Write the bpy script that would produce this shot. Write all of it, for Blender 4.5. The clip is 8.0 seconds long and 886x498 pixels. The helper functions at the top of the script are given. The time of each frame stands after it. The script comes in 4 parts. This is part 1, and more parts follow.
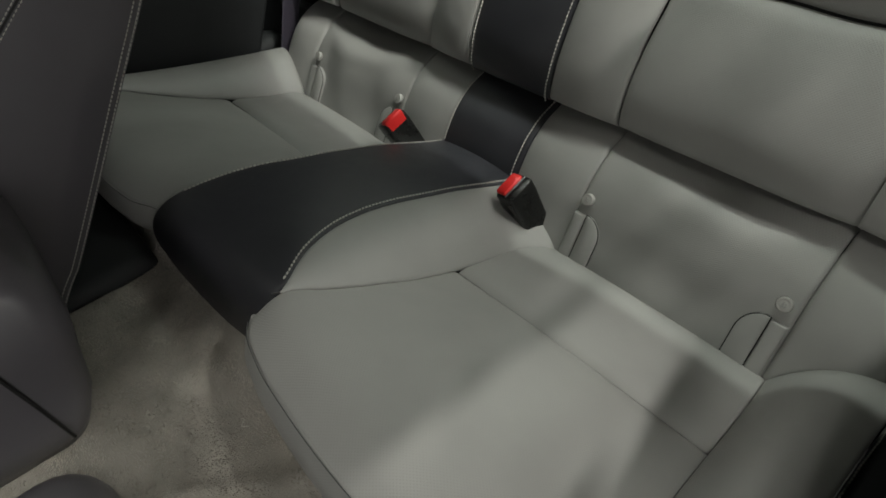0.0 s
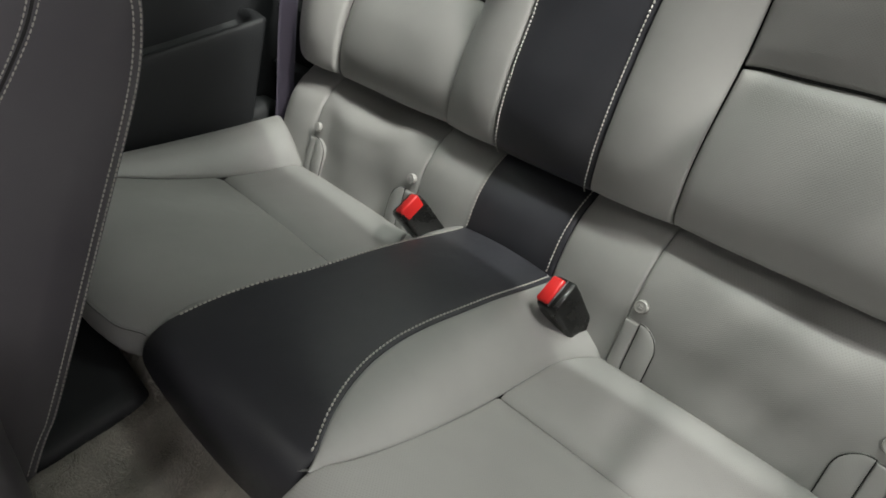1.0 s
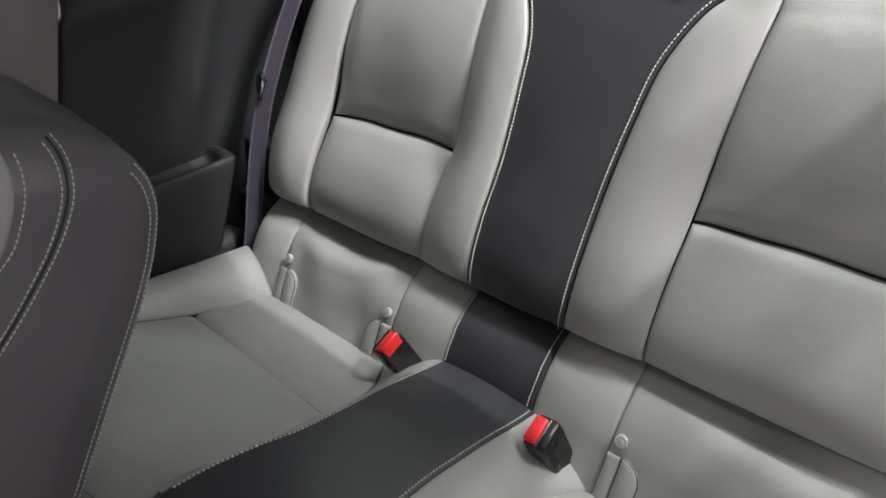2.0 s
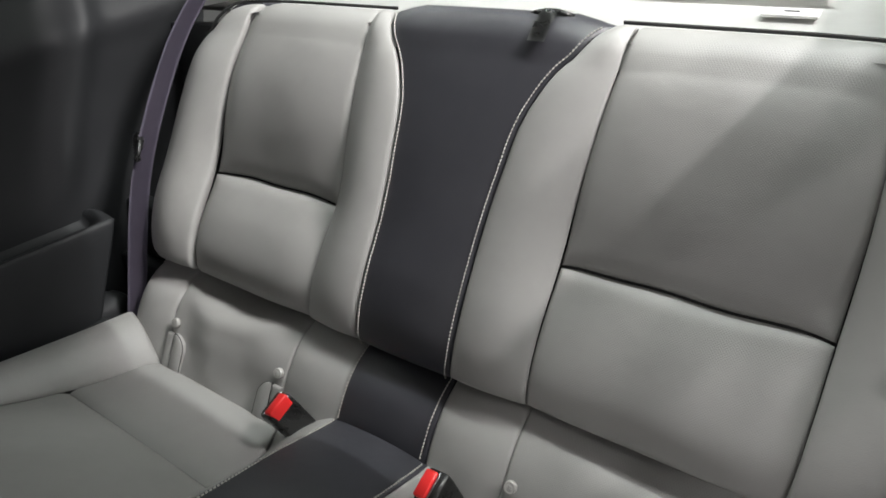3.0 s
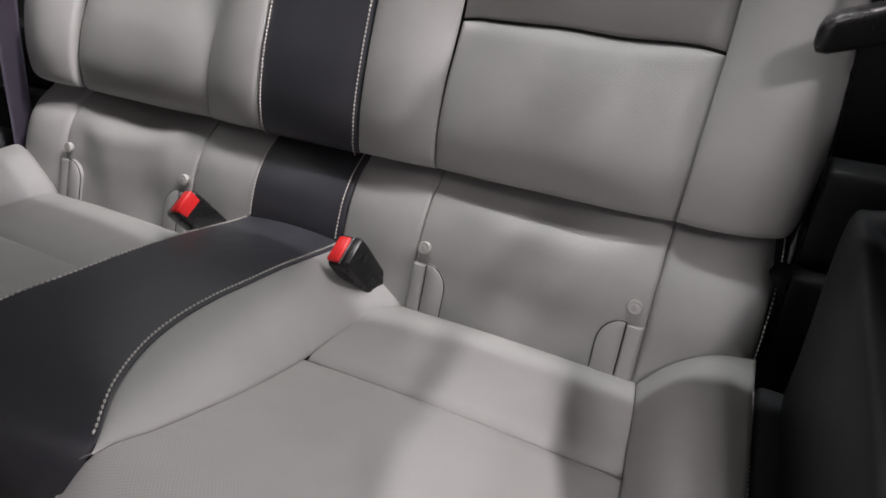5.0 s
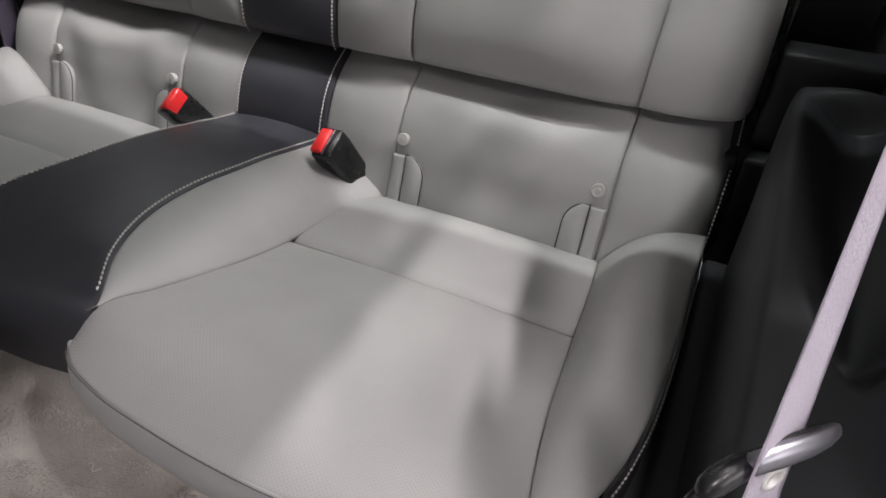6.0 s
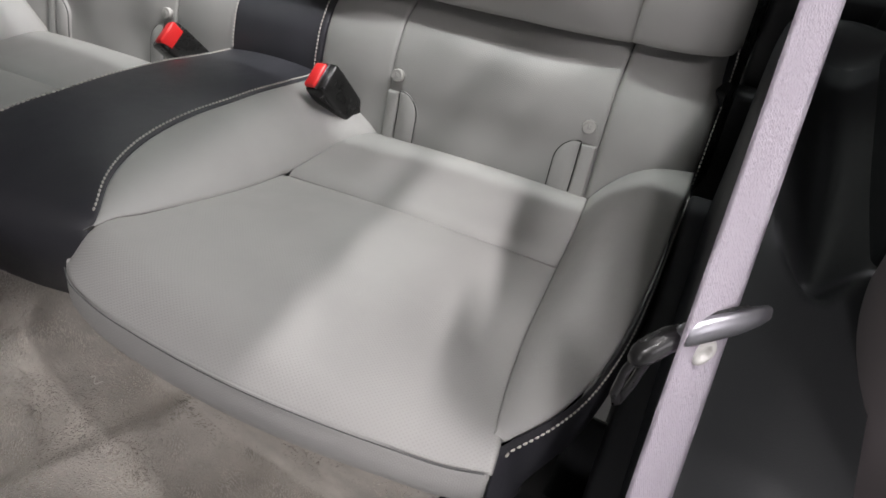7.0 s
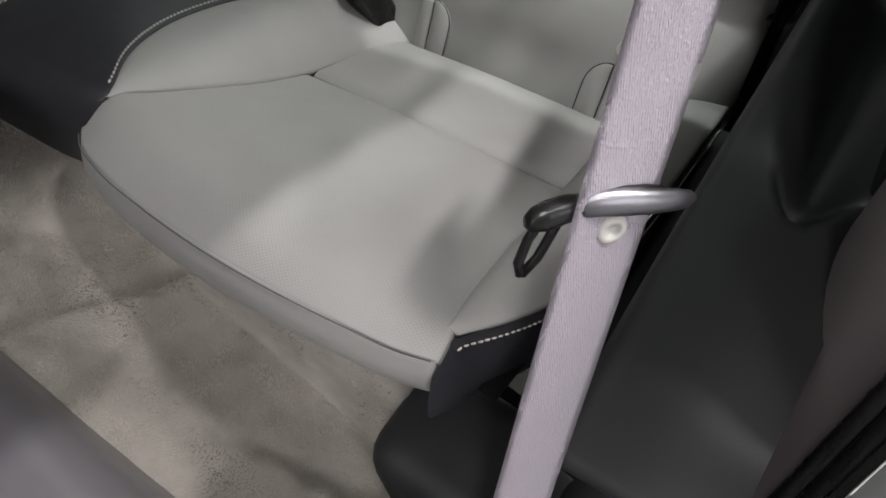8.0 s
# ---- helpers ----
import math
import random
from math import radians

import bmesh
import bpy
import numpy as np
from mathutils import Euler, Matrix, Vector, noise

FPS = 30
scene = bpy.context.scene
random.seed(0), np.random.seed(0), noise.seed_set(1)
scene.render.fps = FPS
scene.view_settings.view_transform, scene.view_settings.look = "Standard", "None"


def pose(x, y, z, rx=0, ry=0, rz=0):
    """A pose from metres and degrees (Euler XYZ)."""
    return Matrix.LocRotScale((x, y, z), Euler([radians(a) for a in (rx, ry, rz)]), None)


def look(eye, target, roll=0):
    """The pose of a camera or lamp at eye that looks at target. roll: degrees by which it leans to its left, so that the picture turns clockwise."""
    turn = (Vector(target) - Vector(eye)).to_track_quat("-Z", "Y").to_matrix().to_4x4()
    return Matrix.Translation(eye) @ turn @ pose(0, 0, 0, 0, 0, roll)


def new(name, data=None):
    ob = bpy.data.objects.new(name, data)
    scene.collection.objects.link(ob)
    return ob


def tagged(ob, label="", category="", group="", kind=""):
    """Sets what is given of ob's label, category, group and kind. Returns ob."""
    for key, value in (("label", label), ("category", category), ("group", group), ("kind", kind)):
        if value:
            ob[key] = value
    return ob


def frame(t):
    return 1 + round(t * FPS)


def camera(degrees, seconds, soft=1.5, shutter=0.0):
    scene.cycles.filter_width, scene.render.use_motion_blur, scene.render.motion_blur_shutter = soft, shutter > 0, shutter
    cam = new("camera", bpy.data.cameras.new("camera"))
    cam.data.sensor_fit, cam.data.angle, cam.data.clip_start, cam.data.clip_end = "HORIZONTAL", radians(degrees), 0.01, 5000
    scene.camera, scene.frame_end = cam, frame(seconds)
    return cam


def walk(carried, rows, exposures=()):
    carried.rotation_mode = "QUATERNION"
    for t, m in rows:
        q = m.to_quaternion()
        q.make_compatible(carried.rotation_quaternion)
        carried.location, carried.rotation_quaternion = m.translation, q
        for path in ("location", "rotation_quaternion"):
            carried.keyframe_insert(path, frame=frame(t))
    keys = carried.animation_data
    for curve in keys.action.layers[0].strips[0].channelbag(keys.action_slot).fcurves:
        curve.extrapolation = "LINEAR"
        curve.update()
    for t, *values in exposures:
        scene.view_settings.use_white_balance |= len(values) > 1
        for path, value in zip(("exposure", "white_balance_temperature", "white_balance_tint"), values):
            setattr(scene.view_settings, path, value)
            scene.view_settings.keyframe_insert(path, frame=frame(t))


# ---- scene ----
cam = camera(73.5, 8.0, soft=1.7)
PATH = [
    (0, (0.604, -0.56, 0.941), (-0.575, 0.334, -0.404), -5.6),
    (0.5, (0.522, -0.518, 0.934), (-0.652, 0.398, -0.401), -6.0),
    (1, (0.445, -0.509, 0.965), (-0.722, 0.476, -0.326), -5.1),
    (1.5, (0.397, -0.53, 0.997), (-0.776, 0.587, -0.175), -3.6),
    (1.7, (0.388, -0.532, 1.031), (-0.764, 0.638, -0.112), -3.3),
    (2.8, (0.432, -0.488, 1.087), (-0.594, 0.915, 0.098), -2.4),
    (3, (0.442, -0.482, 1.084), (-0.524, 0.962, 0.092), -2.0),
    (3.5, (0.471, -0.478, 1.051), (-0.381, 1.033, 0.056), -1.4),
    (4, (0.48, -0.487, 0.984), (-0.328, 1.038, -0.027), -1.6),
    (4.5, (0.493, -0.52, 0.935), (-0.279, 0.985, -0.132), -1.7),
    (5, (0.525, -0.544, 0.908), (-0.201, 0.847, -0.332), -2.3),
    (6.3, (0.596, -0.593, 0.903), (-0.062, 0.601, -0.561), -3.4),
    (6.5, (0.599, -0.596, 0.901), (-0.051, 0.578, -0.582), -3.3),
    (7, (0.616, -0.604, 0.896), (-0.025, 0.51, -0.637), -3.6),
    (7.5, (0.673, -0.596, 0.929), (0.03, 0.466, -0.639), -3.1),
    (8, (0.679, -0.596, 0.87), (-0.051, 0.285, -0.77), -5.2),
]
EXPOSURES = [
    (0, -0.58, 6700, 1), (0.5, -0.34, 6650, 3), (1, 0.10, 6600, 5), (1.5, 0.33, 6500, 7), (3, 0.08, 6450, 10),
    (4, 0.0, 6450, 13), (4.5, 0.04, 6450, 16), (5, 0.16, 6450, 18), (6.5, 0.36, 6400, 14), (7, 0.40, 6430, 13), (7.5, 0.28, 6450, 12), (8, 0.10, 6450, 10),
]
walk(cam, [(t, look(eye, target, roll)) for t, eye, target, roll in PATH], EXPOSURES)

# ---- world and light ----
world = bpy.data.worlds.new("showroom_air")
scene.world = world
world.use_nodes = True
world.node_tree.nodes["Background"].inputs[0].default_value = (0.80, 0.84, 0.82, 1)
world.node_tree.nodes["Background"].inputs[1].default_value = 0.025


def area(name, place, target, sx, sy, power, colour):
    data = bpy.data.lights.new(name, "AREA")
    data.shape, data.size, data.size_y, data.energy, data.color = "RECTANGLE", sx, sy, power, colour
    ob = new(name, data)
    ob.matrix_world = look(place, target)
    return ob


WARM, COOL = (1.0, 0.965, 0.95), (0.94, 1.0, 0.95)
LAMPS = [
    # rows of tubes over the open door side, seen past the roof's rail
    ((2.02, 0.75, 3.3), (0.45, 0.75, 0.45), 0.60, 0.07, 92, WARM),
    # the next three are added out of view, powers fitted to the seat's brightness
    ((2.70, 0.72, 3.3), (0.81, 0.22, 0.45), 0.40, 0.10, 56, WARM),
    ((2.70, -1.20, 3.3), (0.81, -0.36, 0.45), 0.40, 0.10, 15, WARM),
    ((1.80, -2.40, 3.3), (0.54, -0.72, 0.45), 0.40, 0.10, 32, WARM),
    # short tubes seen through the rear window, past its corners
    ((1.58, 0.72, 3.3), (0.3, 0.72, 0.45), 0.40, 0.10, 24, WARM),
    ((1.083, 2.0, 3.3), (1.083, 0.2, 0.45), 0.13, 0.60, 34, COOL),
    ((-1.083, 2.0, 3.3), (-1.083, 0.2, 0.45), 0.06, 0.60, 4, COOL),
    ((0.25, 0.75, 3.3), (0.25, 0.0, 0.5), 1.0, 0.04, 41, COOL),
    # weak unseen tubes added over the far side to balance its brightness
    ((-2.02, 0.70, 3.3), (-0.45, 0.70, 0.45), 0.60, 0.08, 7, COOL),
    ((-2.50, 0.72, 3.3), (-0.75, 0.22, 0.45), 0.40, 0.10, 4, COOL),
    ((-2.02, 2.80, 3.3), (-0.6, 0.84, 0.45), 0.40, 0.10, 6, COOL),
    ((-3.10, 2.80, 3.3), (-0.93, 0.84, 0.45), 0.40, 0.10, 9, COOL),
    ((-3.10, -1.20, 3.3), (-0.93, -0.36, 0.45), 0.40, 0.10, 9, COOL),
    # unseen fill added over the bonnet, through the windscreen
    ((-0.2, -3.4, 3.3), (0.0, -0.4, 0.5), 2.4, 0.5, 36, WARM),
    # broad fill added in front of the car, beyond the windscreen
    ((-0.3, -6.6, 1.9), (0.0, 0.0, 0.8), 5.0, 2.4, 74, WARM),
    # broad fill added at the side, beyond the open door
    ((6.6, -0.6, 1.9), (0.0, -0.6, 0.7), 6.0, 2.4, 140, (1.0, 0.95, 0.97)),
]
for place, target, sx, sy, power, colour in LAMPS:
    area("unseen_showroom_light", place, target, sx, sy, power, colour)


# ---- materials ----
def material(name, rough=0.5, base=(0.5, 0.5, 0.5), metal=0.0):
    m = bpy.data.materials.new(name)
    m.use_nodes = True
    b = m.node_tree.nodes["Principled BSDF"]
    b.inputs["Base Color"].default_value = (*base, 1)
    b.inputs["Roughness"].default_value = rough
    b.inputs["Metallic"].default_value = metal
    return m


def add(m, kind, **values):
    n = m.node_tree.nodes.new(kind)
    for key, value in values.items():
        n.inputs[key].default_value = value
    return n


def wire(m, a, out, b, inp):
    m.node_tree.links.new(a.outputs[out], b.inputs[inp])


def surface(name, base, other, rough, rough_span=0.1, grain=900.0, grain_depth=0.0004, stain=9.0, fold=0.0, dots=0.0, metal=0.0, voronoi=True):
    """A material of two tones in broad patches, a fine grain and, if asked, rows of small holes or soft creases."""
    m = material(name, rough, base, metal)
    b = m.node_tree.nodes["Principled BSDF"]
    at = add(m, "ShaderNodeTexCoord")
    patches = add(m, "ShaderNodeTexNoise", Scale=stain, Detail=5.0, Roughness=0.6)
    wire(m, at, "Object", patches, "Vector")
    ramp = add(m, "ShaderNodeMapRange")
    ramp.inputs["From Min"].default_value, ramp.inputs["From Max"].default_value = 0.3, 0.7
    wire(m, patches, "Fac", ramp, "Value")
    mix = m.node_tree.nodes.new("ShaderNodeMix")
    mix.data_type = "RGBA"
    mix.inputs[6].default_value, mix.inputs[7].default_value = (*base, 1), (*other, 1)
    wire(m, ramp, "Result", mix, 0)
    m.node_tree.links.new(mix.outputs[2], b.inputs["Base Color"])
    rr = add(m, "ShaderNodeMapRange")
    rr.inputs["To Min"].default_value, rr.inputs["To Max"].default_value = rough - rough_span / 2, rough + rough_span / 2
    fine = add(m, "ShaderNodeTexNoise", Scale=stain * 7, Detail=4.0)
    wire(m, at, "Object", fine, "Vector")
    wire(m, fine, "Fac", rr, "Value")
    wire(m, rr, "Result", b, "Roughness")
    if voronoi:
        cells = add(m, "ShaderNodeTexVoronoi", Scale=grain)
        wire(m, at, "Object", cells, "Vector")
        cell_out = "Distance"
    else:
        cells = add(m, "ShaderNodeTexNoise", Scale=grain, Detail=6.0, Roughness=0.7)
        wire(m, at, "Object", cells, "Vector")
        cell_out = "Fac"
    bump = add(m, "ShaderNodeBump", Strength=0.6, Distance=grain_depth)
    wire(m, cells, cell_out, bump, "Height")
    last = bump
    if dots:
        turn = add(m, "ShaderNodeMapping")
        turn.inputs["Rotation"].default_value = (0.0, 0.0, 0.785)
        turn.inputs["Scale"].default_value = (dots, dots, dots)
        wire(m, at, "UV", turn, "Vector")
        wave = m.node_tree.nodes.new("ShaderNodeTexVoronoi")
        wave.inputs["Scale"].default_value, wave.inputs["Randomness"].default_value = 1.0, 0.0
        wire(m, turn, "Vector", wave, "Vector")
        hole = add(m, "ShaderNodeMapRange")
        hole.inputs["From Min"].default_value, hole.inputs["From Max"].default_value = 0.14, 0.36
        wire(m, wave, "Distance", hole, "Value")
        dim = m.node_tree.nodes.new("ShaderNodeMix")
        dim.data_type = "RGBA"
        dim.inputs[6].default_value = tuple(c * 0.88 for c in base) + (1,)
        wire(m, hole, "Result", dim, 0)
        m.node_tree.links.new(mix.outputs[2], dim.inputs[7])
        m.node_tree.links.new(dim.outputs[2], b.inputs["Base Color"])
        second = add(m, "ShaderNodeBump", Strength=0.4, Distance=0.0003)
        wire(m, hole, "Result", second, "Height")
        wire(m, bump, "Normal", second, "Normal")
        last = second
    if fold:
        soft = add(m, "ShaderNodeTexNoise", Scale=14.0, Detail=2.0)
        wire(m, at, "Object", soft, "Vector")
        third = add(m, "ShaderNodeBump", Strength=0.5, Distance=fold)
        wire(m, soft, "Fac", third, "Height")
        wire(m, last, "Normal", third, "Normal")
        last = third
    wire(m, last, "Normal", b, "Normal")
    return m


GREY = surface("grey_leather", (0.375, 0.370, 0.358), (0.335, 0.330, 0.319), 0.40, grain=1100, grain_depth=0.0003, fold=0.004)
PERF = surface("perforated_grey_leather", (0.375, 0.370, 0.358), (0.335, 0.330, 0.319), 0.44, grain=1100, grain_depth=0.0002, fold=0.004, dots=1.0)
BLACK = surface("black_leather", (0.040, 0.040, 0.048), (0.049, 0.049, 0.057), 0.38, grain=1000, grain_depth=0.0003, fold=0.003)
SEAT_BLACK = surface("dark_front_seat_leather", (0.122, 0.115, 0.127), (0.136, 0.129, 0.140), 0.34, grain=1400, grain_depth=0.0001, fold=0.003)
TRIM = surface("black_moulded_plastic", (0.022, 0.023, 0.025), (0.029, 0.030, 0.032), 0.5, grain=1500, grain_depth=0.00015, stain=6)
TRIM.node_tree.nodes["Principled BSDF"].inputs["Specular IOR Level"].default_value = 0.25
# Trim plastic in a lighter warm tone: light on the turned pillar, put into colour.
LIT_PILLAR = surface("lit_pillar_plastic", (0.19, 0.165, 0.172), (0.21, 0.184, 0.190), 0.5, grain=1500, grain_depth=0.00015, stain=6)
HARD = surface("hard_black_plastic", (0.010, 0.010, 0.010), (0.014, 0.014, 0.014), 0.28, grain=500, grain_depth=0.0001)
RED = surface("red_plastic", (0.90, 0.035, 0.035), (0.84, 0.03, 0.03), 0.3, grain=500, grain_depth=0.0001)
CARPET = surface("grey_carpet", (0.54, 0.505, 0.455), (0.34, 0.318, 0.285), 0.95, grain=420, grain_depth=0.0022, stain=14, voronoi=False)
PILE = surface("grey_carpet_pile", (0.68, 0.636, 0.575), (0.31, 0.288, 0.255), 0.9, grain=300, grain_depth=0.0005, stain=15, voronoi=False)
THREAD = material("pale_thread", 0.7, (0.62, 0.60, 0.56))
DARK_THREAD = material("dark_thread", 0.7, (0.10, 0.10, 0.10))
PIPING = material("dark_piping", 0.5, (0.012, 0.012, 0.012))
WEB = surface("lilac_grey_webbing", (0.64, 0.59, 0.66), (0.57, 0.52, 0.59), 0.6, grain=600, grain_depth=0.0005)
at = add(WEB, "ShaderNodeTexCoord")
ribs_turn = add(WEB, "ShaderNodeMapping")
ribs_turn.inputs["Rotation"].default_value = (0, 0, radians(-65))
wire(WEB, at, "Object", ribs_turn, "Vector")
ribs = add(WEB, "ShaderNodeTexWave", Scale=260.0, Distortion=3.0)
wire(WEB, ribs_turn, "Vector", ribs, "Vector")
ribs_bump = add(WEB, "ShaderNodeBump", Strength=0.4, Distance=0.0004)
wire(WEB, ribs, "Fac", ribs_bump, "Height")
WEB_OUT = WEB.node_tree.nodes["Principled BSDF"]
wire(WEB, WEB_OUT.inputs["Normal"].links[0].from_node, "Normal", ribs_bump, "Normal")
wire(WEB, ribs_bump, "Normal", WEB_OUT, "Normal")
# Darkened copy of the webbing: the far side's shade is in its colour.
WEB_SHADED = surface("shaded_webbing", (0.10, 0.085, 0.12), (0.08, 0.07, 0.10), 0.7, grain=600, grain_depth=0.0004)
STEEL = surface("brushed_steel", (0.36, 0.355, 0.38), (0.24, 0.24, 0.26), 0.36, grain=400, grain_depth=0.0001, metal=1.0)
BUTTON = surface("translucent_grey_button", (0.50, 0.49, 0.47), (0.45, 0.44, 0.42), 0.3, grain=500, grain_depth=0.0001)
HEADLINER = surface("grey_headliner", (0.22, 0.22, 0.21), (0.19, 0.19, 0.18), 0.9, grain=500, grain_depth=0.0005)
SHELF = surface("pale_parcel_shelf", (0.75, 0.75, 0.73), (0.68, 0.68, 0.66), 0.8, grain=500, grain_depth=0.0005)
PAINT = surface("pale_car_paint", (0.72, 0.72, 0.72), (0.68, 0.68, 0.68), 0.2, grain=300, grain_depth=0.00005)
ROOM = surface("showroom_paint", (0.40, 0.41, 0.40), (0.34, 0.35, 0.34), 0.8, stain=0.6, grain=60, grain_depth=0.001)
TILE = surface("showroom_floor_paint", (0.22, 0.22, 0.215), (0.18, 0.18, 0.176), 0.3, stain=0.8, grain=60, grain_depth=0.0005)


# ---- builders ----
def thing(name, place, label, category, group="", kind=""):
    ob = new(name)
    ob.empty_display_size = 0.05
    ob.matrix_world = Matrix.Translation(place)
    return tagged(ob, label, category, group, kind)


def part(name, mesh, mat, parent=None, label=""):
    """Links a bmesh, or a mesh, as one object with its points in world metres."""
    if isinstance(mesh, bmesh.types.BMesh):
        data = bpy.data.meshes.new(name)
        mesh.to_mesh(data)
        mesh.free()
    else:
        data = mesh
    ob = new(name, data)
    data.materials.append(mat)
    if parent:
        ob.parent = parent
        ob.matrix_parent_inverse = Matrix.Translation(-world_place(parent))
    return tagged(ob, label)


def world_place(ob):
    # Empties stand at their base; mesh parts have their points in world metres.
    return ob.location.copy() if ob.parent is None else Vector((0, 0, 0))


def smooth(bm, on=True):
    for f in bm.faces:
        f.smooth = on
    return bm


def table(*rows):
    """A smooth function through rows of (key, value)."""
    rows = sorted(rows)
    keys, values = [float(r[0]) for r in rows], [float(r[1]) for r in rows]
    slope = [float(v) for v in np.gradient(values, keys)] if len(keys) > 2 else [(values[1] - values[0]) / (keys[1] - keys[0])] * 2
    last = len(keys) - 2

    def f(x):
        x = min(max(x, keys[0]), keys[-1])
        i = 0
        while i < last and keys[i + 1] <= x:
            i += 1
        h = keys[i + 1] - keys[i]
        t = (x - keys[i]) / h
        q = t * t
        c = q * t
        return (2 * c - 3 * q + 1) * values[i] + (c - 2 * q + t) * h * slope[i] + (3 * q - 2 * c) * values[i + 1] + (c - q) * h * slope[i + 1]

    return f


def steps(length, edge, most):
    """Parameters from 0 to 1, close together near both ends."""
    near = [0, 0.08, 0.2, 0.4, 0.65, 1.0]
    e = min(edge / max(length, 1e-6), 0.3)
    n = max(2, int((1 - 2 * e) * length / most))
    mid = [e + (1 - 2 * e) * i / n for i in range(1, n)]
    return [e * a for a in near] + mid + [1 - e * a for a in reversed(near)]


def panel(f, edge=0.008, puff=0.0, most=0.012, flat=(), soft=2.0, wrinkle=0.0, back=0.012, seed=0, flip=False, sides=None):
    """A padded panel over f(u, v): its rim dips into the seams, its middle swells by puff, and it has a turned-in rim of depth back.
    flat: the sides ("u0", "u1", "v0", "v1") whose rim doesn't dip; sides: other (width, depth) of a rim by side, or (width, depth, True) for a soft fold."""
    def length(axis):
        pts = [Vector(f(*((i / 12, 0.5) if axis == 0 else (0.5, i / 12)))) for i in range(13)]
        return sum((b - a).length for a, b in zip(pts, pts[1:]))

    lu, lv = length(0), length(1)
    rims = {k: (edge, edge * 0.8) for k in ("u0", "u1", "v0", "v1") if k not in flat}
    rims.update(sides or {})
    us, vs = steps(lu, max([rims[k][0] for k in ("u0", "u1") if k in rims] or [edge]), most), steps(lv, max([rims[k][0] for k in ("v0", "v1") if k in rims] or [edge]), most)
    bm = bmesh.new()
    uv = bm.loops.layers.uv.new("UVMap")
    grid, eps, sign = [], 1e-3, -1 if flip else 1

    def dip(d, wide, deep, soft_fold=False):
        if soft_fold:
            return deep * max(0.0, 1 - d / wide) ** 2
        return 0.0 if d >= wide else deep * (1 - math.sqrt(max(1 - (1 - d / wide) ** 2, 0.0)))

    for u in us:
        row = []
        for v in vs:
            p = Vector(f(u, v))
            u0, u1, v0, v1 = max(u - eps, 0), min(u + eps, 1), max(v - eps, 0), min(v + eps, 1)
            n = (Vector(f(u1, v)) - Vector(f(u0, v))).cross(Vector(f(u, v1)) - Vector(f(u, v0)))
            n = sign * n.normalized() if n.length > 1e-12 else Vector((0, 0, 1))
            low = 0.0
            for side, d in (("u0", u * lu), ("u1", (1 - u) * lu), ("v0", v * lv), ("v1", (1 - v) * lv)):
                if side in rims:
                    low = max(low, dip(d, *rims[side]))
            swell = puff * (1 - abs(2 * u - 1) ** soft) * (1 - abs(2 * v - 1) ** soft)
            if wrinkle:
                q = Vector((u * lu * 9 + seed, v * lv * 9, seed * 1.7))
                swell += wrinkle * noise.noise(q) * (1 - abs(2 * u - 1) ** 6) * (1 - abs(2 * v - 1) ** 6)
            row.append((bm.verts.new(p + n * (swell - low)), (u * lu, v * lv), n))
        grid.append(row)
    for a, b in zip(grid, grid[1:]):
        for i in range(len(a) - 1):
            quad = (a[i], b[i], b[i + 1], a[i + 1])
            face = bm.faces.new([q[0] for q in (quad[::-1] if flip else quad)])
            for loop, q in zip(face.loops, quad[::-1] if flip else quad):
                loop[uv].uv = (q[1][0] / 0.0026, q[1][1] / 0.0026)
    if back:
        rim = [r[0] for r in grid] + grid[-1][1:] + [r[-1] for r in grid[-2::-1]] + grid[0][-2:0:-1]
        low = [bm.verts.new(q[0].co - q[2] * back) for q in rim]
        for i in range(len(rim)):
            j = (i + 1) % len(rim)
            a, b, c, d = rim[j][0], rim[i][0], low[i], low[j]
            bm.faces.new((d, c, b, a) if flip else (a, b, c, d))
    return smooth(bm)


def tube(points, radius, sides=8, closed=False, flat=1.0):
    """A round bar along points; flat squeezes it."""
    pts = [Vector(p) for p in points]
    bm = bmesh.new()
    rings, n = [], len(pts)
    up = None
    for i, p in enumerate(pts):
        a, b = (pts[i - 1], pts[(i + 1) % n]) if closed else (pts[max(i - 1, 0)], pts[min(i + 1, n - 1)])
        t = (b - a).normalized()
        if up is None:
            up = t.orthogonal().normalized()
        up = (up - t * up.dot(t)).normalized()
        side = t.cross(up)
        rings.append([bm.verts.new(p + radius * (math.cos(k) * up + flat * math.sin(k) * side)) for k in [2 * math.pi * j / sides for j in range(sides)]])
    for i in range(n if closed else n - 1):
        a, b = rings[i], rings[(i + 1) % n]
        for j in range(sides):
            k = (j + 1) % sides
            bm.faces.new((a[j], a[k], b[k], b[j]))
    if not closed:
        bm.faces.new(rings[0][::-1])
        bm.faces.new(rings[-1])
    return smooth(bm)


def resample(points, step):
    pts = [Vector(p) for p in points]
    out, carry = [], 0.0
    for a, b in zip(pts, pts[1:]):
        d = (b - a).length
        while carry <= d:
            out.append(a.lerp(b, carry / d))
            carry += step
        carry -= d
    return out


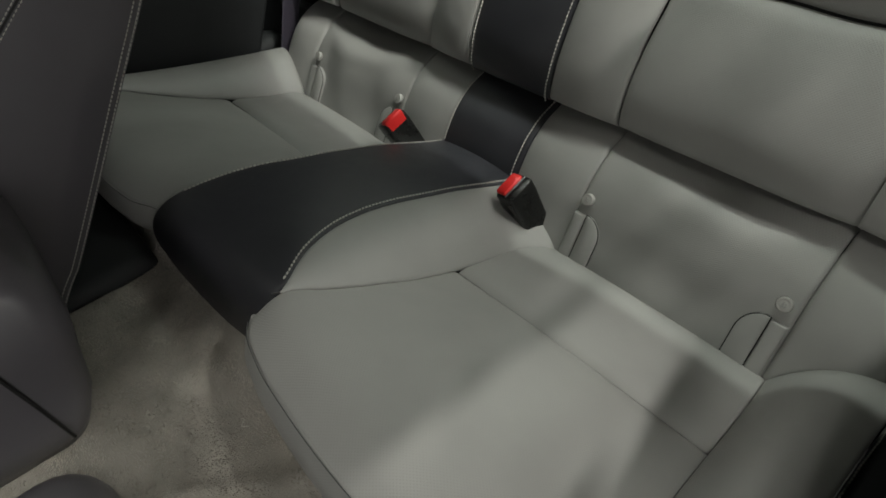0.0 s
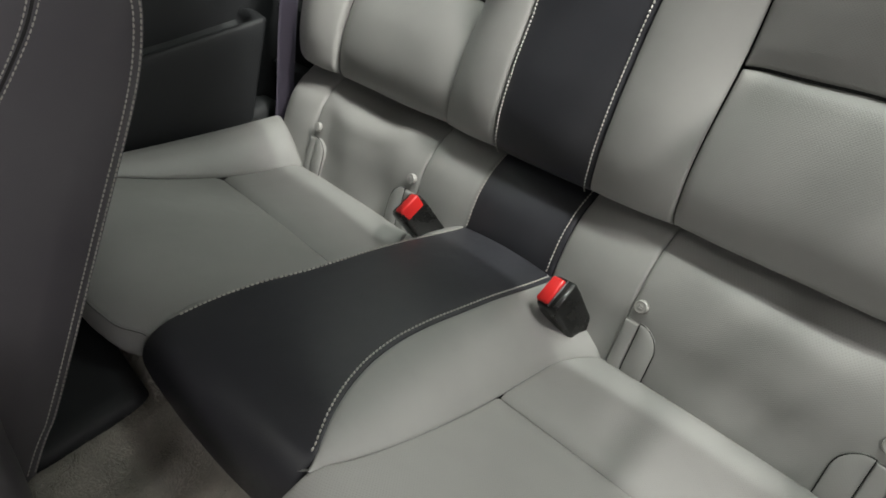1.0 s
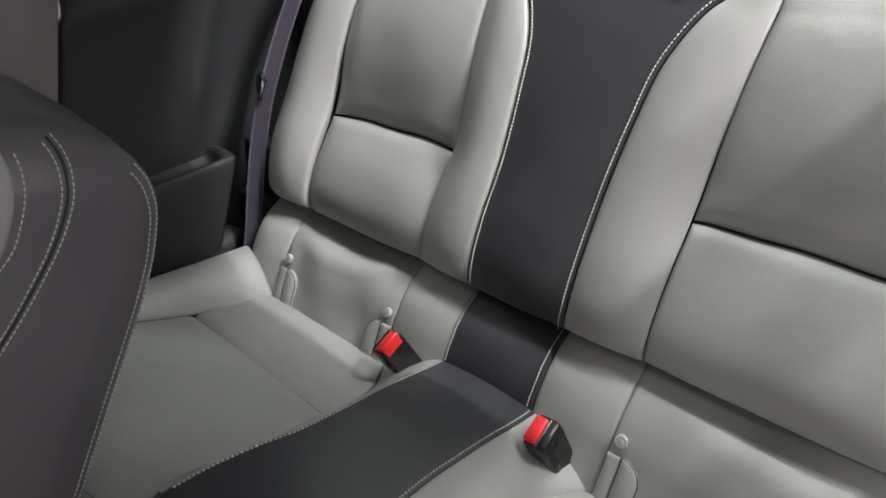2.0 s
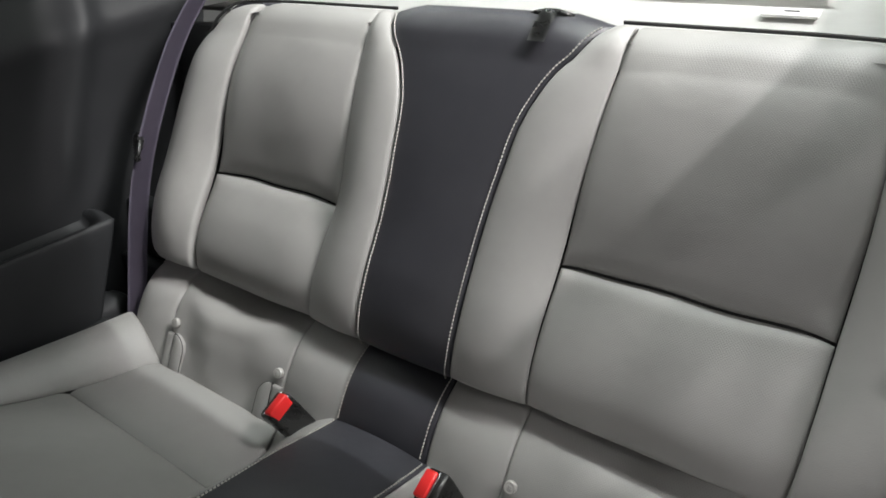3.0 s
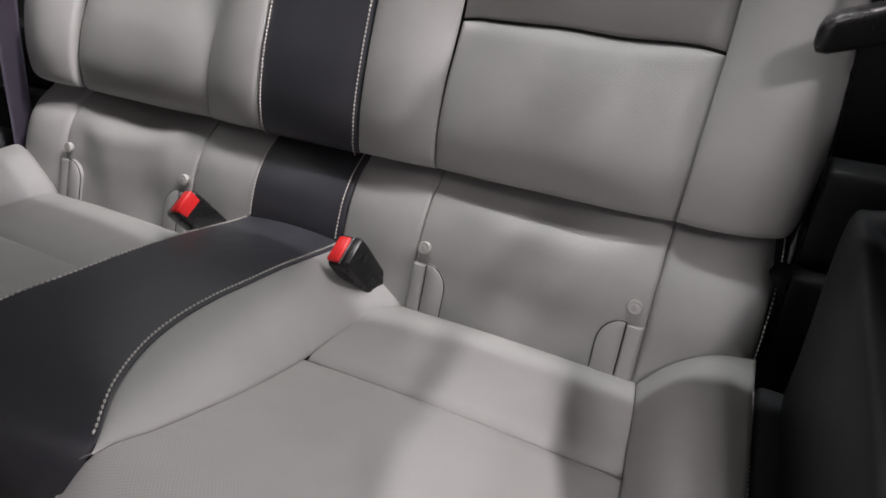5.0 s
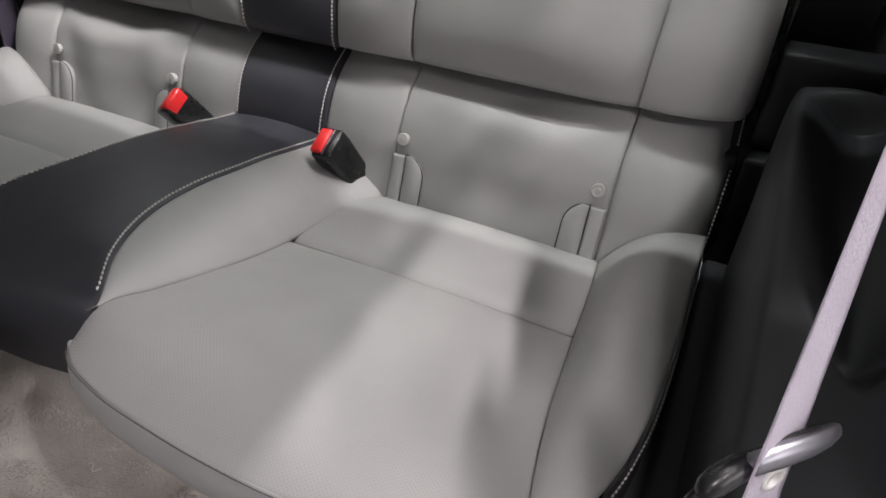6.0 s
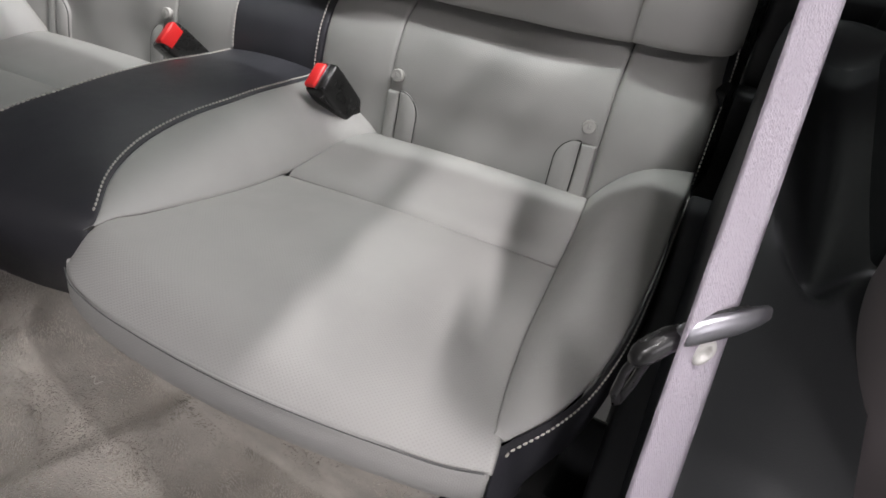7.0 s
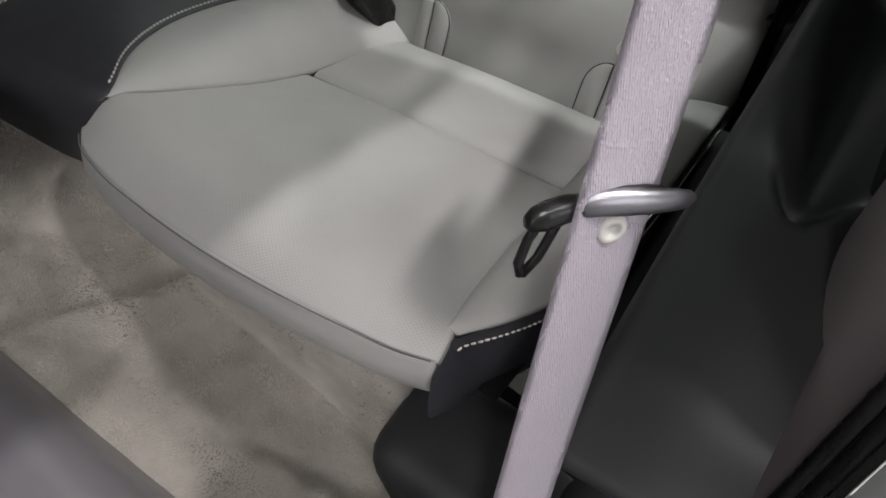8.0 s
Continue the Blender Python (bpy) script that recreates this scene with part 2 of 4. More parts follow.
def stitches(points, lift, pitch=0.0056, long=0.0040, wide=0.0009):
    """A row of short threads along points, raised by the vector lift, as one mesh."""
    verts, faces = [], []
    fine = resample([Vector(p) + Vector(lift) for p in points], pitch)
    for a, b in zip(fine, fine[1:]):
        t = (b - a).normalized()
        n = Vector(lift).normalized()
        s = t.cross(n).normalized() * wide
        n = s.cross(t).normalized() * wide
        k = len(verts)
        for d, w, h in ((0, 0.5, 0.0), (0.25, 1, 1), (0.75, 1, 1), (1, 0.5, 0.0)):
            c = a + t * (long * d)
            verts += [c - s * w - n, c + s * w - n, c + s * w * 0.6 + n * h, c - s * w * 0.6 + n * h]
        for i in range(3):
            for j in range(4):
                q = (j + 1) % 4
                faces.append((k + 4 * i + j, k + 4 * i + q, k + 4 * i + 4 + q, k + 4 * i + 4 + j))
    data = bpy.data.meshes.new("stitching")
    data.from_pydata([tuple(v) for v in verts], [], faces)
    return data


def loft(rings, cap=True, closed=True):
    """A skin over rings of equal count."""
    bm = bmesh.new()
    made = [[bm.verts.new(p) for p in ring] for ring in rings]
    for a, b in zip(made, made[1:]):
        for j in range(len(a) if closed else len(a) - 1):
            k = (j + 1) % len(a)
            bm.faces.new((a[j], a[k], b[k], b[j]))
    if cap and closed:
        bm.faces.new(made[0][::-1])
        bm.faces.new(made[-1])
    bmesh.ops.recalc_face_normals(bm, faces=bm.faces)
    return smooth(bm)


def box(x0, x1, y0, y1, z0, z1, bevel=0.0, segments=2):
    bm = bmesh.new()
    bmesh.ops.create_cube(bm, size=1.0)
    for v in bm.verts:
        v.co = Vector((x0 if v.co.x < 0 else x1, y0 if v.co.y < 0 else y1, z0 if v.co.z < 0 else z1))
    if bevel:
        bmesh.ops.bevel(bm, geom=bm.edges[:], offset=bevel, segments=segments, profile=0.5, affect="EDGES")
        smooth(bm)
    return bm


def rounded_ring(half_x, half_y, r, n=5):
    """A rounded rectangle about the origin, in the plane of x and y."""
    out = []
    for cx, cy, a0 in ((half_x - r, half_y - r, 0), (-half_x + r, half_y - r, 90), (-half_x + r, -half_y + r, 180), (half_x - r, -half_y + r, 270)):
        out += [(cx + r * math.cos(radians(a0 + 90 * i / n)), cy + r * math.sin(radians(a0 + 90 * i / n))) for i in range(n + 1)]
    return out


# ---- the rear seat: shared lines ----
# Right half; the left half mirrors it. x: from the middle of the car, y: towards the rear, z: up.
back_line = table((0.47, 0.085), (0.485, 0.070), (0.50, 0.062), (0.54, 0.066), (0.60, 0.092), (0.68, 0.142), (0.765, 0.192), (0.85, 0.242), (0.915, 0.280))
strip_edge = table((0.47, 0.082), (0.50, 0.085), (0.60, 0.087), (0.69, 0.087), (0.765, 0.093), (0.85, 0.108), (0.90, 0.135), (0.935, 0.168), (0.97, 0.205))
seam_in = table((0.47, 0.202), (0.56, 0.200), (0.73, 0.201), (0.85, 0.207), (0.97, 0.214))
seam_out = table((0.47, 0.508), (0.60, 0.511), (0.80, 0.512), (0.90, 0.506), (0.97, 0.500))
outer = table((0.47, 0.612), (0.50, 0.630), (0.56, 0.636), (0.68, 0.634), (0.78, 0.628), (0.86, 0.619), (0.92, 0.604), (0.97, 0.588))
low_y = table((0.325, -0.050), (0.345, -0.040), (0.38, -0.020), (0.42, 0.002), (0.455, 0.031), (0.472, 0.055), (0.488, 0.095), (0.50, 0.130), (0.51, 0.155))
TOP, BTM, CREASE = 0.955, 0.489, 0.681
SIDES = (1, -1)


def span(a, b, t):
    return a + (b - a) * t


def back_point(x, z, proud=0.0):
    """The backrest's face at height z; above the top it rolls over to the rear."""
    if z <= 0.915:
        y, h = back_line(z), z
    else:
        a = min((z - 0.915) / 0.045, 1.0) * radians(115)
        y, h = back_line(0.915) + 0.045 * (1 - math.cos(a)) + 0.012 * math.sin(a), 0.915 + 0.042 * math.sin(a)
    ramp = min(max((z - 0.82) / 0.10, 0), 1) ** 2
    h -= ramp * (0.012 * min(max((abs(x) - 0.13) / 0.05, 0), 1) + 0.10 * max(0, abs(x) - 0.40) ** 1.6)
    return Vector((x, y, h)) + Vector((0, -0.894, 0.447)) * proud


def shoulder_top(t):
    """The height at which the outer bolster ends, from its seam (0) to its outer edge (1)."""
    return TOP - 0.004 - 0.060 * t**2.2


def dent(z):
    """How far the inserts sink towards the crease."""
    return -0.017 * math.exp(-(((z - 0.690) / 0.085) ** 2))


def sided(s, f):
    """f for the right seat (s = 1), or its mirror image (s = -1) with u turned round, so that faces keep facing out."""
    def g(u, v):
        p = Vector(f(u if s > 0 else 1 - u, v))
        p.x *= s
        return p
    return g


def rim(s, **sides):
    """Rims by side for the right seat, turned round for the left one."""
    swap = {"u0": "u1", "u1": "u0"}
    return sides if s > 0 else {swap.get(k, k): v for k, v in sides.items()}


def row(f, us, vs, lift):
    """A line over f for stitching."""
    return [Vector(f(u, v)) + Vector(lift) for u, v in zip(us, vs)]


bench = thing("rear_bench", (0, 0.0, 0.20), "pale grey leather rear bench with black centre strip", "car seat")


def bench_core(u, v):
    z = span(0.335, 0.895, v)
    y = low_y(z) + 0.030 if z < 0.487 else back_line(z) + 0.036
    w = 0.60 if z < 0.84 else outer(z) - 0.05
    return Vector((span(-w, w, u), y, z))


def plain_sheet(f, nu, nv, thick):
    bm = bmesh.new()
    rows = [[bm.verts.new(f(i / nu, j / nv)) for j in range(nv + 1)] for i in range(nu + 1)]
    for a, b in zip(rows, rows[1:]):
        for j in range(nv):
            bm.faces.new((a[j], b[j], b[j + 1], a[j + 1]))
    bmesh.ops.solidify(bm, geom=bm.faces[:], thickness=thick)
    return smooth(bm)


# Cores in near-black, so that gaps between panels read as contact shade.
part("back_shade_core", plain_sheet(bench_core, 24, 40, -0.05), PIPING, bench)
part("base_shade_core", plain_sheet(lambda u, v: Vector((span(-0.60, 0.60, u), span(0.0, -0.455, v), span(0.285, 0.435, v))), 10, 10, -0.12), PIPING, bench)

for s in SIDES:
    # Upper backrest; the far seat's seams lie a little further in.
    off_in, off_out = (0.0, 0.0) if s > 0 else (-0.006, -0.015)

    def inner_bolster(u, v):
        z = span(BTM, TOP - 0.002, v)
        x = span(strip_edge(z), (seam_in(z) + off_in), u)
        top = max(0, (z - 0.80) / 0.16)
        return back_point(x, z, 0.010 * math.sin(math.pi * (0.15 + 0.8 * u)) + 0.004 - 0.007 * u - 0.016 * top**1.5 * (1 - u) ** 2 + dent(z) * u**3)

    part("side_bolster", panel(sided(s, inner_bolster), 0.008, 0.004, seed=1, sides=rim(s, u0=(0.010, 0.006), u1=(0.006, 0.005), v0=(0.024, 0.024))), GREY, bench)

    def crease(u):
        return CREASE + 0.0012 * math.sin(5 * u + s) + 0.0009 * math.sin(14 * u + 2 * s) - 0.004 * (2 * u - 1) ** 8

    def lower_centre(u, v):
        z = span(BTM, crease(u), v)
        return back_point(span((seam_in(z) + off_in) - 0.0015, (seam_out(z) + off_out) + 0.002, u), z, -0.004 + dent(z))

    part("lower_insert", panel(sided(s, lower_centre), 0.010, 0.010, wrinkle=0.004, seed=3 + s, soft=3.0, sides=rim(s, u0=(0.010, 0.006), u1=(0.034, 0.007, True), v0=(0.026, 0.024), v1=(0.022, 0.013))), PERF, bench)

    def upper_centre(u, v):
        z = span(crease(u) + 0.001, TOP + 0.002, v)
        return back_point(span((seam_in(z) + off_in) - 0.0015, (seam_out(z) + off_out) + 0.002, u), z, -0.004 + 0.006 * math.sin(math.pi * v) + dent(z))

    part("upper_insert", panel(sided(s, upper_centre), 0.010, 0.010, wrinkle=0.003, seed=5 + s, soft=4.0, sides=rim(s, u0=(0.012, 0.007), u1=(0.046, 0.009, True), v0=(0.030, 0.011))), PERF, bench)

    def outer_bolster(u, v):
        t = min(u / 0.72, 1)
        z = span(BTM + 0.002, shoulder_top(t), v)
        a, b = (seam_out(z) + off_out) - 0.0015, outer(z)
        # The face runs out to the edge, then turns back along the seat's flank.
        t = u / 0.72
        flat_top = 1 - max(0, (z - 0.86) / 0.1) * 0.7
        if t <= 1:
            p = back_point(span(a, b - 0.012, t), z, 0.020 * math.sin(math.pi * (0.1 + 0.72 * t)) * flat_top - 0.002 + dent(z) * (1 - t) ** 3)
            p.y += 0.014 * t**3
        else:
            q = (t - 1) / (1 / 0.72 - 1)
            p = back_point(b - 0.012, z, 0.020 * math.sin(math.pi * 0.82) * flat_top - 0.002)
            p.y += 0.014
            p += Vector((0.016 * math.sin(q * math.pi / 2), 0.105 * q**1.3, 0))
        return p

    part("outer_bolster", panel(sided(s, outer_bolster), 0.008, 0.005, seed=7, wrinkle=0.002, sides=rim(s, u0=(0.010, 0.010), v0=(0.026, 0.024))), GREY, bench)

    # Lower backrest, below the long gap: the leather hangs in a swag, tucked back above it.
    def low_face(xa, xb, swag=0.0, folds=0.0):
        def f(u, v):
            z = span(0.325, 0.499, v)
            x = span(xa, xb, u)
            y = low_y(z)
            if swag:
                line = 0.489 - swag * math.sin(math.pi * u) ** 0.8 * (1 - 0.25 * math.cos(math.pi * u)) + 0.0015 * math.sin(13 * u)
                d = z - line
                k = min(max(d / 0.014 + 0.35, 0), 1)
                y += 0.011 * k * k * (3 - 2 * k) * math.sin(math.pi * u) ** 0.5 - 0.004 * math.exp(-((d + 0.010) / 0.011) ** 2) * math.sin(math.pi * u) ** 0.6
            if folds:
                fade = math.sin(math.pi * min(max((z - 0.335) / 0.15, 0), 1)) ** 0.7
                for at, wide, deep in ((0.40, 0.030, -1.0), (0.315, 0.045, 0.8), (0.465, 0.022, 0.7)):
                    y += folds * deep * fade * math.exp(-(((x - at - 0.25 * (z - 0.41)) / wide) ** 2))
            return Vector((x, y, z))
        return f

    part("low_inner_panel", panel(sided(s, low_face(0.084, 0.203)), 0.006, 0.006, seed=2, wrinkle=0.003, sides=rim(s, v1=(0.012, 0.014))), GREY, bench)
    part("low_insert", panel(sided(s, low_face(0.203, 0.509, 0.024 if s > 0 else 0.034, 0.0015 if s > 0 else 0.0050)), 0.006, 0.004, wrinkle=0.003 if s > 0 else 0.005, seed=11 + s, sides=rim(s, v1=(0.012, 0.014))), PERF, bench)
    part("low_outer_panel", panel(sided(s, low_face(0.509, 0.628)), 0.007, 0.014, seed=2, sides=rim(s, u1=(0.03, 0.028), v1=(0.02, 0.018))), GREY, bench)

    def low_flank(u, v):
        z = span(0.330, 0.500, v)
        t = u * math.pi / 2
        return Vector((0.612 + 0.026 * math.sin(t) - 0.006 * (2 * v - 1) ** 4, low_y(z) + 0.012 + 0.060 * u**1.4, z))

    side = part("low_flank", panel(sided(s, low_flank), 0.004, 0.0, flat=("u1",)), BLACK, bench, "black leather flank of the lower backrest")
    g = sided(s, low_flank)
    pts = [g(0.42 if s > 0 else 0.58, span(0.06, 0.94, k / 30)) for k in range(31)]
    tagged(part("stitching", stitches(pts, (0.0018 * s, -0.0010, 0)), THREAD, side, "pale stitched seam"), kind="stuff")

    # Black end of the backrest behind the shoulder's piping.
    def shoulder_end(u, v):
        t = span(1.0, 0.10, u)
        p = back_point(span(0.506, outer(0.90) - 0.010, t), shoulder_top(t) + 0.002, 0.0)
        return p + Vector((0.014 * math.sin(v * 1.5) * t, 0.014 + 0.080 * v, 0.004 - 0.018 * v * v))

    side = part("shoulder_end", panel(sided(s, shoulder_end) if s > 0 else (lambda u, v: shoulder_end(1 - u, v) * Vector((-1, 1, 1))), 0.004, 0.0, flat=("u0", "v1"), flip=True), BLACK, bench, "black leather end of the backrest with pale stitching")
    pts = [shoulder_end(span(0.1, 0.97, k / 40), 0.12) * Vector((s, 1, 1)) for k in range(41)]
    tagged(part("stitching", stitches(pts, (0.0016 * s, -0.0006, 0.0012)), THREAD, side, "pale stitched seam"), kind="stuff")

    # Pockets over the child seat anchors: a straight slit, and a flap with a rounded shoulder beside it.
    for seam, way, button_x in ((0.2045, 1, 0.2165), (0.5075, -1, 0.4920)):
        def strip_flap(u, v):
            z = span(0.337, 0.402, v)
            return Vector((span(seam, seam + way * 0.019, u if way > 0 else 1 - u), low_y(z) - 0.0085, z))

        part("anchor_flap", panel(sided(s, strip_flap), 0.0030, 0.0026, most=0.006, back=0.008), GREY, bench)

        def round_flap(u, v):
            z = span(0.337, 0.404, v)
            k = max(0.0, (z - 0.376) / 0.0285)
            w = 0.030 * math.sqrt(max(1 - k * k, 0.004))
            a = seam + way * 0.020
            return Vector((span(a, a + way * w, u if way > 0 else 1 - u), low_y(z) - 0.0085, z))

        part("anchor_flap", panel(sided(s, round_flap), 0.0030, 0.005, most=0.005, back=0.008), PERF, bench)

        g = sided(s, round_flap)
        us = (0.0, 1.0) if way * s > 0 else (1.0, 0.0)
        outline = [g(us[1], k / 24) for k in range(25)] + [g(span(us[1], us[0], k / 6), 1.0) for k in range(1, 7)] + [g(us[0], 1 - k / 12) for k in range(1, 13)]
        part("flap_seam", tube([q + Vector((0, 0.0012, -0.0006)) for q in outline], 0.0009, 6), PIPING, bench)

        # Domed button above the flap.
        n = Vector((0, -0.86, 0.51))
        seat_at = Vector((button_x * s, low_y(0.421) - 0.008, 0.421))
        turn = n.to_track_quat("Z", "Y").to_matrix()
        rings = []
        for r, h in ((0.0088, -0.004), (0.0088, 0.0015), (0.0082, 0.0032), (0.0068, 0.0036), (0.0064, 0.0030), (0.0040, 0.0040), (0.0012, 0.0044)):
            rings.append([seat_at + turn @ Vector((r * math.cos(2 * math.pi * k / 20), r * math.sin(2 * math.pi * k / 20), h)) for k in range(20)])
        knob = part("button", loft(rings), BUTTON, bench, "small round grey button")
        marks = bmesh.new()
        for cx, cy, hx, hy in ((-0.001, 0.0012, 0.0009, 0.0022), (0.0008, -0.0018, 0.0026, 0.0007), (0.0020, 0.0014, 0.0009, 0.0009)):
            c = bmesh.ops.create_cube(marks, size=1.0)["verts"]
            for q in c:
                q.co = seat_at + turn @ Vector((cx + 2 * hx * q.co.x, cy + 2 * hy * q.co.y, 0.0042 + 0.0006 * q.co.z))
        part("button_mark", marks, GREY, knob)


    roll = []
    for k in range(41):
        x = span(strip_edge(0.945) + 0.01, 0.592, k / 40)
        z = shoulder_top(max(0.0, x - 0.506) / 0.088) + 0.006
        roll.append(back_point(s * x, z, 0.003) + Vector((0, 0.004, 0.002)))
    part("top_piping", tube(roll, 0.0028, 6), PIPING, bench)

# Black strip down the middle of the backrest.
def strip_upper(u, v):
    z = span(BTM, TOP + 0.002, v)
    w = strip_edge(z)
    top = max(0, (z - 0.80) / 0.15)
    return back_point(span(-w, w, u), z, 0.006 - 0.012 * top**1.5 + 0.006 * (1 - (2 * u - 1) ** 2))


strip = part("centre_strip", panel(strip_upper, 0.005, 0.0, sides={"v0": (0.02, 0.016)}), BLACK, bench, "black leather centre strip with pale stitching")


def strip_lower(u, v):
    z = span(0.385, 0.499, v)
    return Vector((span(-0.084, 0.084, u), low_y(z) - 0.002, z))


low_strip = part("low_centre_strip", panel(strip_lower, 0.005, 0.005, sides={"v1": (0.014, 0.010)}), BLACK, bench, "black leather lower centre strip")

# ---- the cushion ----
cone_x = table((0.02, 0.090), (-0.04, 0.091), (-0.14, 0.090), (-0.24, 0.090), (-0.29, 0.094), (-0.34, 0.108), (-0.39, 0.134), (-0.434, 0.162), (-0.46, 0.172))
cone_z = table((0.02, 0.383), (-0.04, 0.405), (-0.09, 0.425), (-0.14, 0.445), (-0.19, 0.462), (-0.24, 0.480), (-0.29, 0.495), (-0.34, 0.509), (-0.39, 0.520), (-0.434, 0.518))
far_x = table((0.02, 0.090), (-0.04, 0.088), (-0.09, 0.084), (-0.14, 0.079), (-0.19, 0.074), (-0.24, 0.070), (-0.29, 0.074), (-0.34, 0.090), (-0.39, 0.112), (-0.434, 0.128), (-0.49, 0.134))
far_z = table((0.02, 0.383), (-0.04, 0.403), (-0.09, 0.425), (-0.14, 0.448), (-0.19, 0.468), (-0.24, 0.486), (-0.29, 0.498), (-0.34, 0.504), (-0.39, 0.499), (-0.434, 0.491), (-0.49, 0.480))
in_x = table((-0.03, 0.205), (-0.050, 0.194), (-0.09, 0.170), (-0.14, 0.161), (-0.19, 0.162), (-0.24, 0.165), (-0.29, 0.169), (-0.34, 0.173), (-0.39, 0.172), (-0.434, 0.165), (-0.48, 0.158))
in_z = table((-0.03, 0.330), (-0.050, 0.340), (-0.09, 0.346), (-0.14, 0.358), (-0.19, 0.378), (-0.24, 0.402), (-0.29, 0.431), (-0.34, 0.464), (-0.39, 0.494), (-0.434, 0.516), (-0.48, 0.500))
# The far seat's inner bolster narrows towards the front and ends in a round nose beside the hump.
nose_x = table((-0.03, 0.205), (-0.050, 0.194), (-0.09, 0.170), (-0.14, 0.158), (-0.19, 0.150), (-0.24, 0.136), (-0.29, 0.122), (-0.34, 0.112), (-0.39, 0.122), (-0.434, 0.136), (-0.48, 0.142))
nose_z = table((-0.03, 0.330), (-0.050, 0.340), (-0.09, 0.346), (-0.14, 0.360), (-0.19, 0.382), (-0.24, 0.420), (-0.29, 0.452), (-0.34, 0.475), (-0.39, 0.486), (-0.434, 0.488), (-0.48, 0.470))
out_x = table((-0.03, 0.513), (-0.05, 0.515), (-0.13, 0.522), (-0.26, 0.532), (-0.36, 0.543), (-0.43, 0.556), (-0.46, 0.564), (-0.49, 0.568))
out_z = table((-0.03, 0.332), (-0.05, 0.340), (-0.13, 0.362), (-0.20, 0.388), (-0.26, 0.413), (-0.36, 0.463), (-0.43, 0.502), (-0.46, 0.518), (-0.49, 0.513))
edge_x = table((0.0, 0.622), (-0.036, 0.626), (-0.127, 0.625), (-0.238, 0.623), (-0.329, 0.615), (-0.39, 0.601), (-0.427, 0.586), (-0.458, 0.567))
edge_z = table((0.0, 0.392), (-0.036, 0.400), (-0.127, 0.418), (-0.238, 0.440), (-0.329, 0.462), (-0.39, 0.482), (-0.427, 0.500), (-0.458, 0.512))
front_y = table((0.11, -0.452), (0.13, -0.463), (0.15, -0.470), (0.17, -0.483), (0.21, -0.494), (0.28, -0.501), (0.36, -0.503), (0.44, -0.499), (0.50, -0.493), (0.545, -0.487), (0.57, -0.480))
shoulder = table((0.0, 0.0), (0.05, 0.008), (0.12, 0.0135), (0.22, 0.0165), (0.32, 0.0175), (0.45, 0.0150), (0.8, 0.006), (1.0, 0.003))

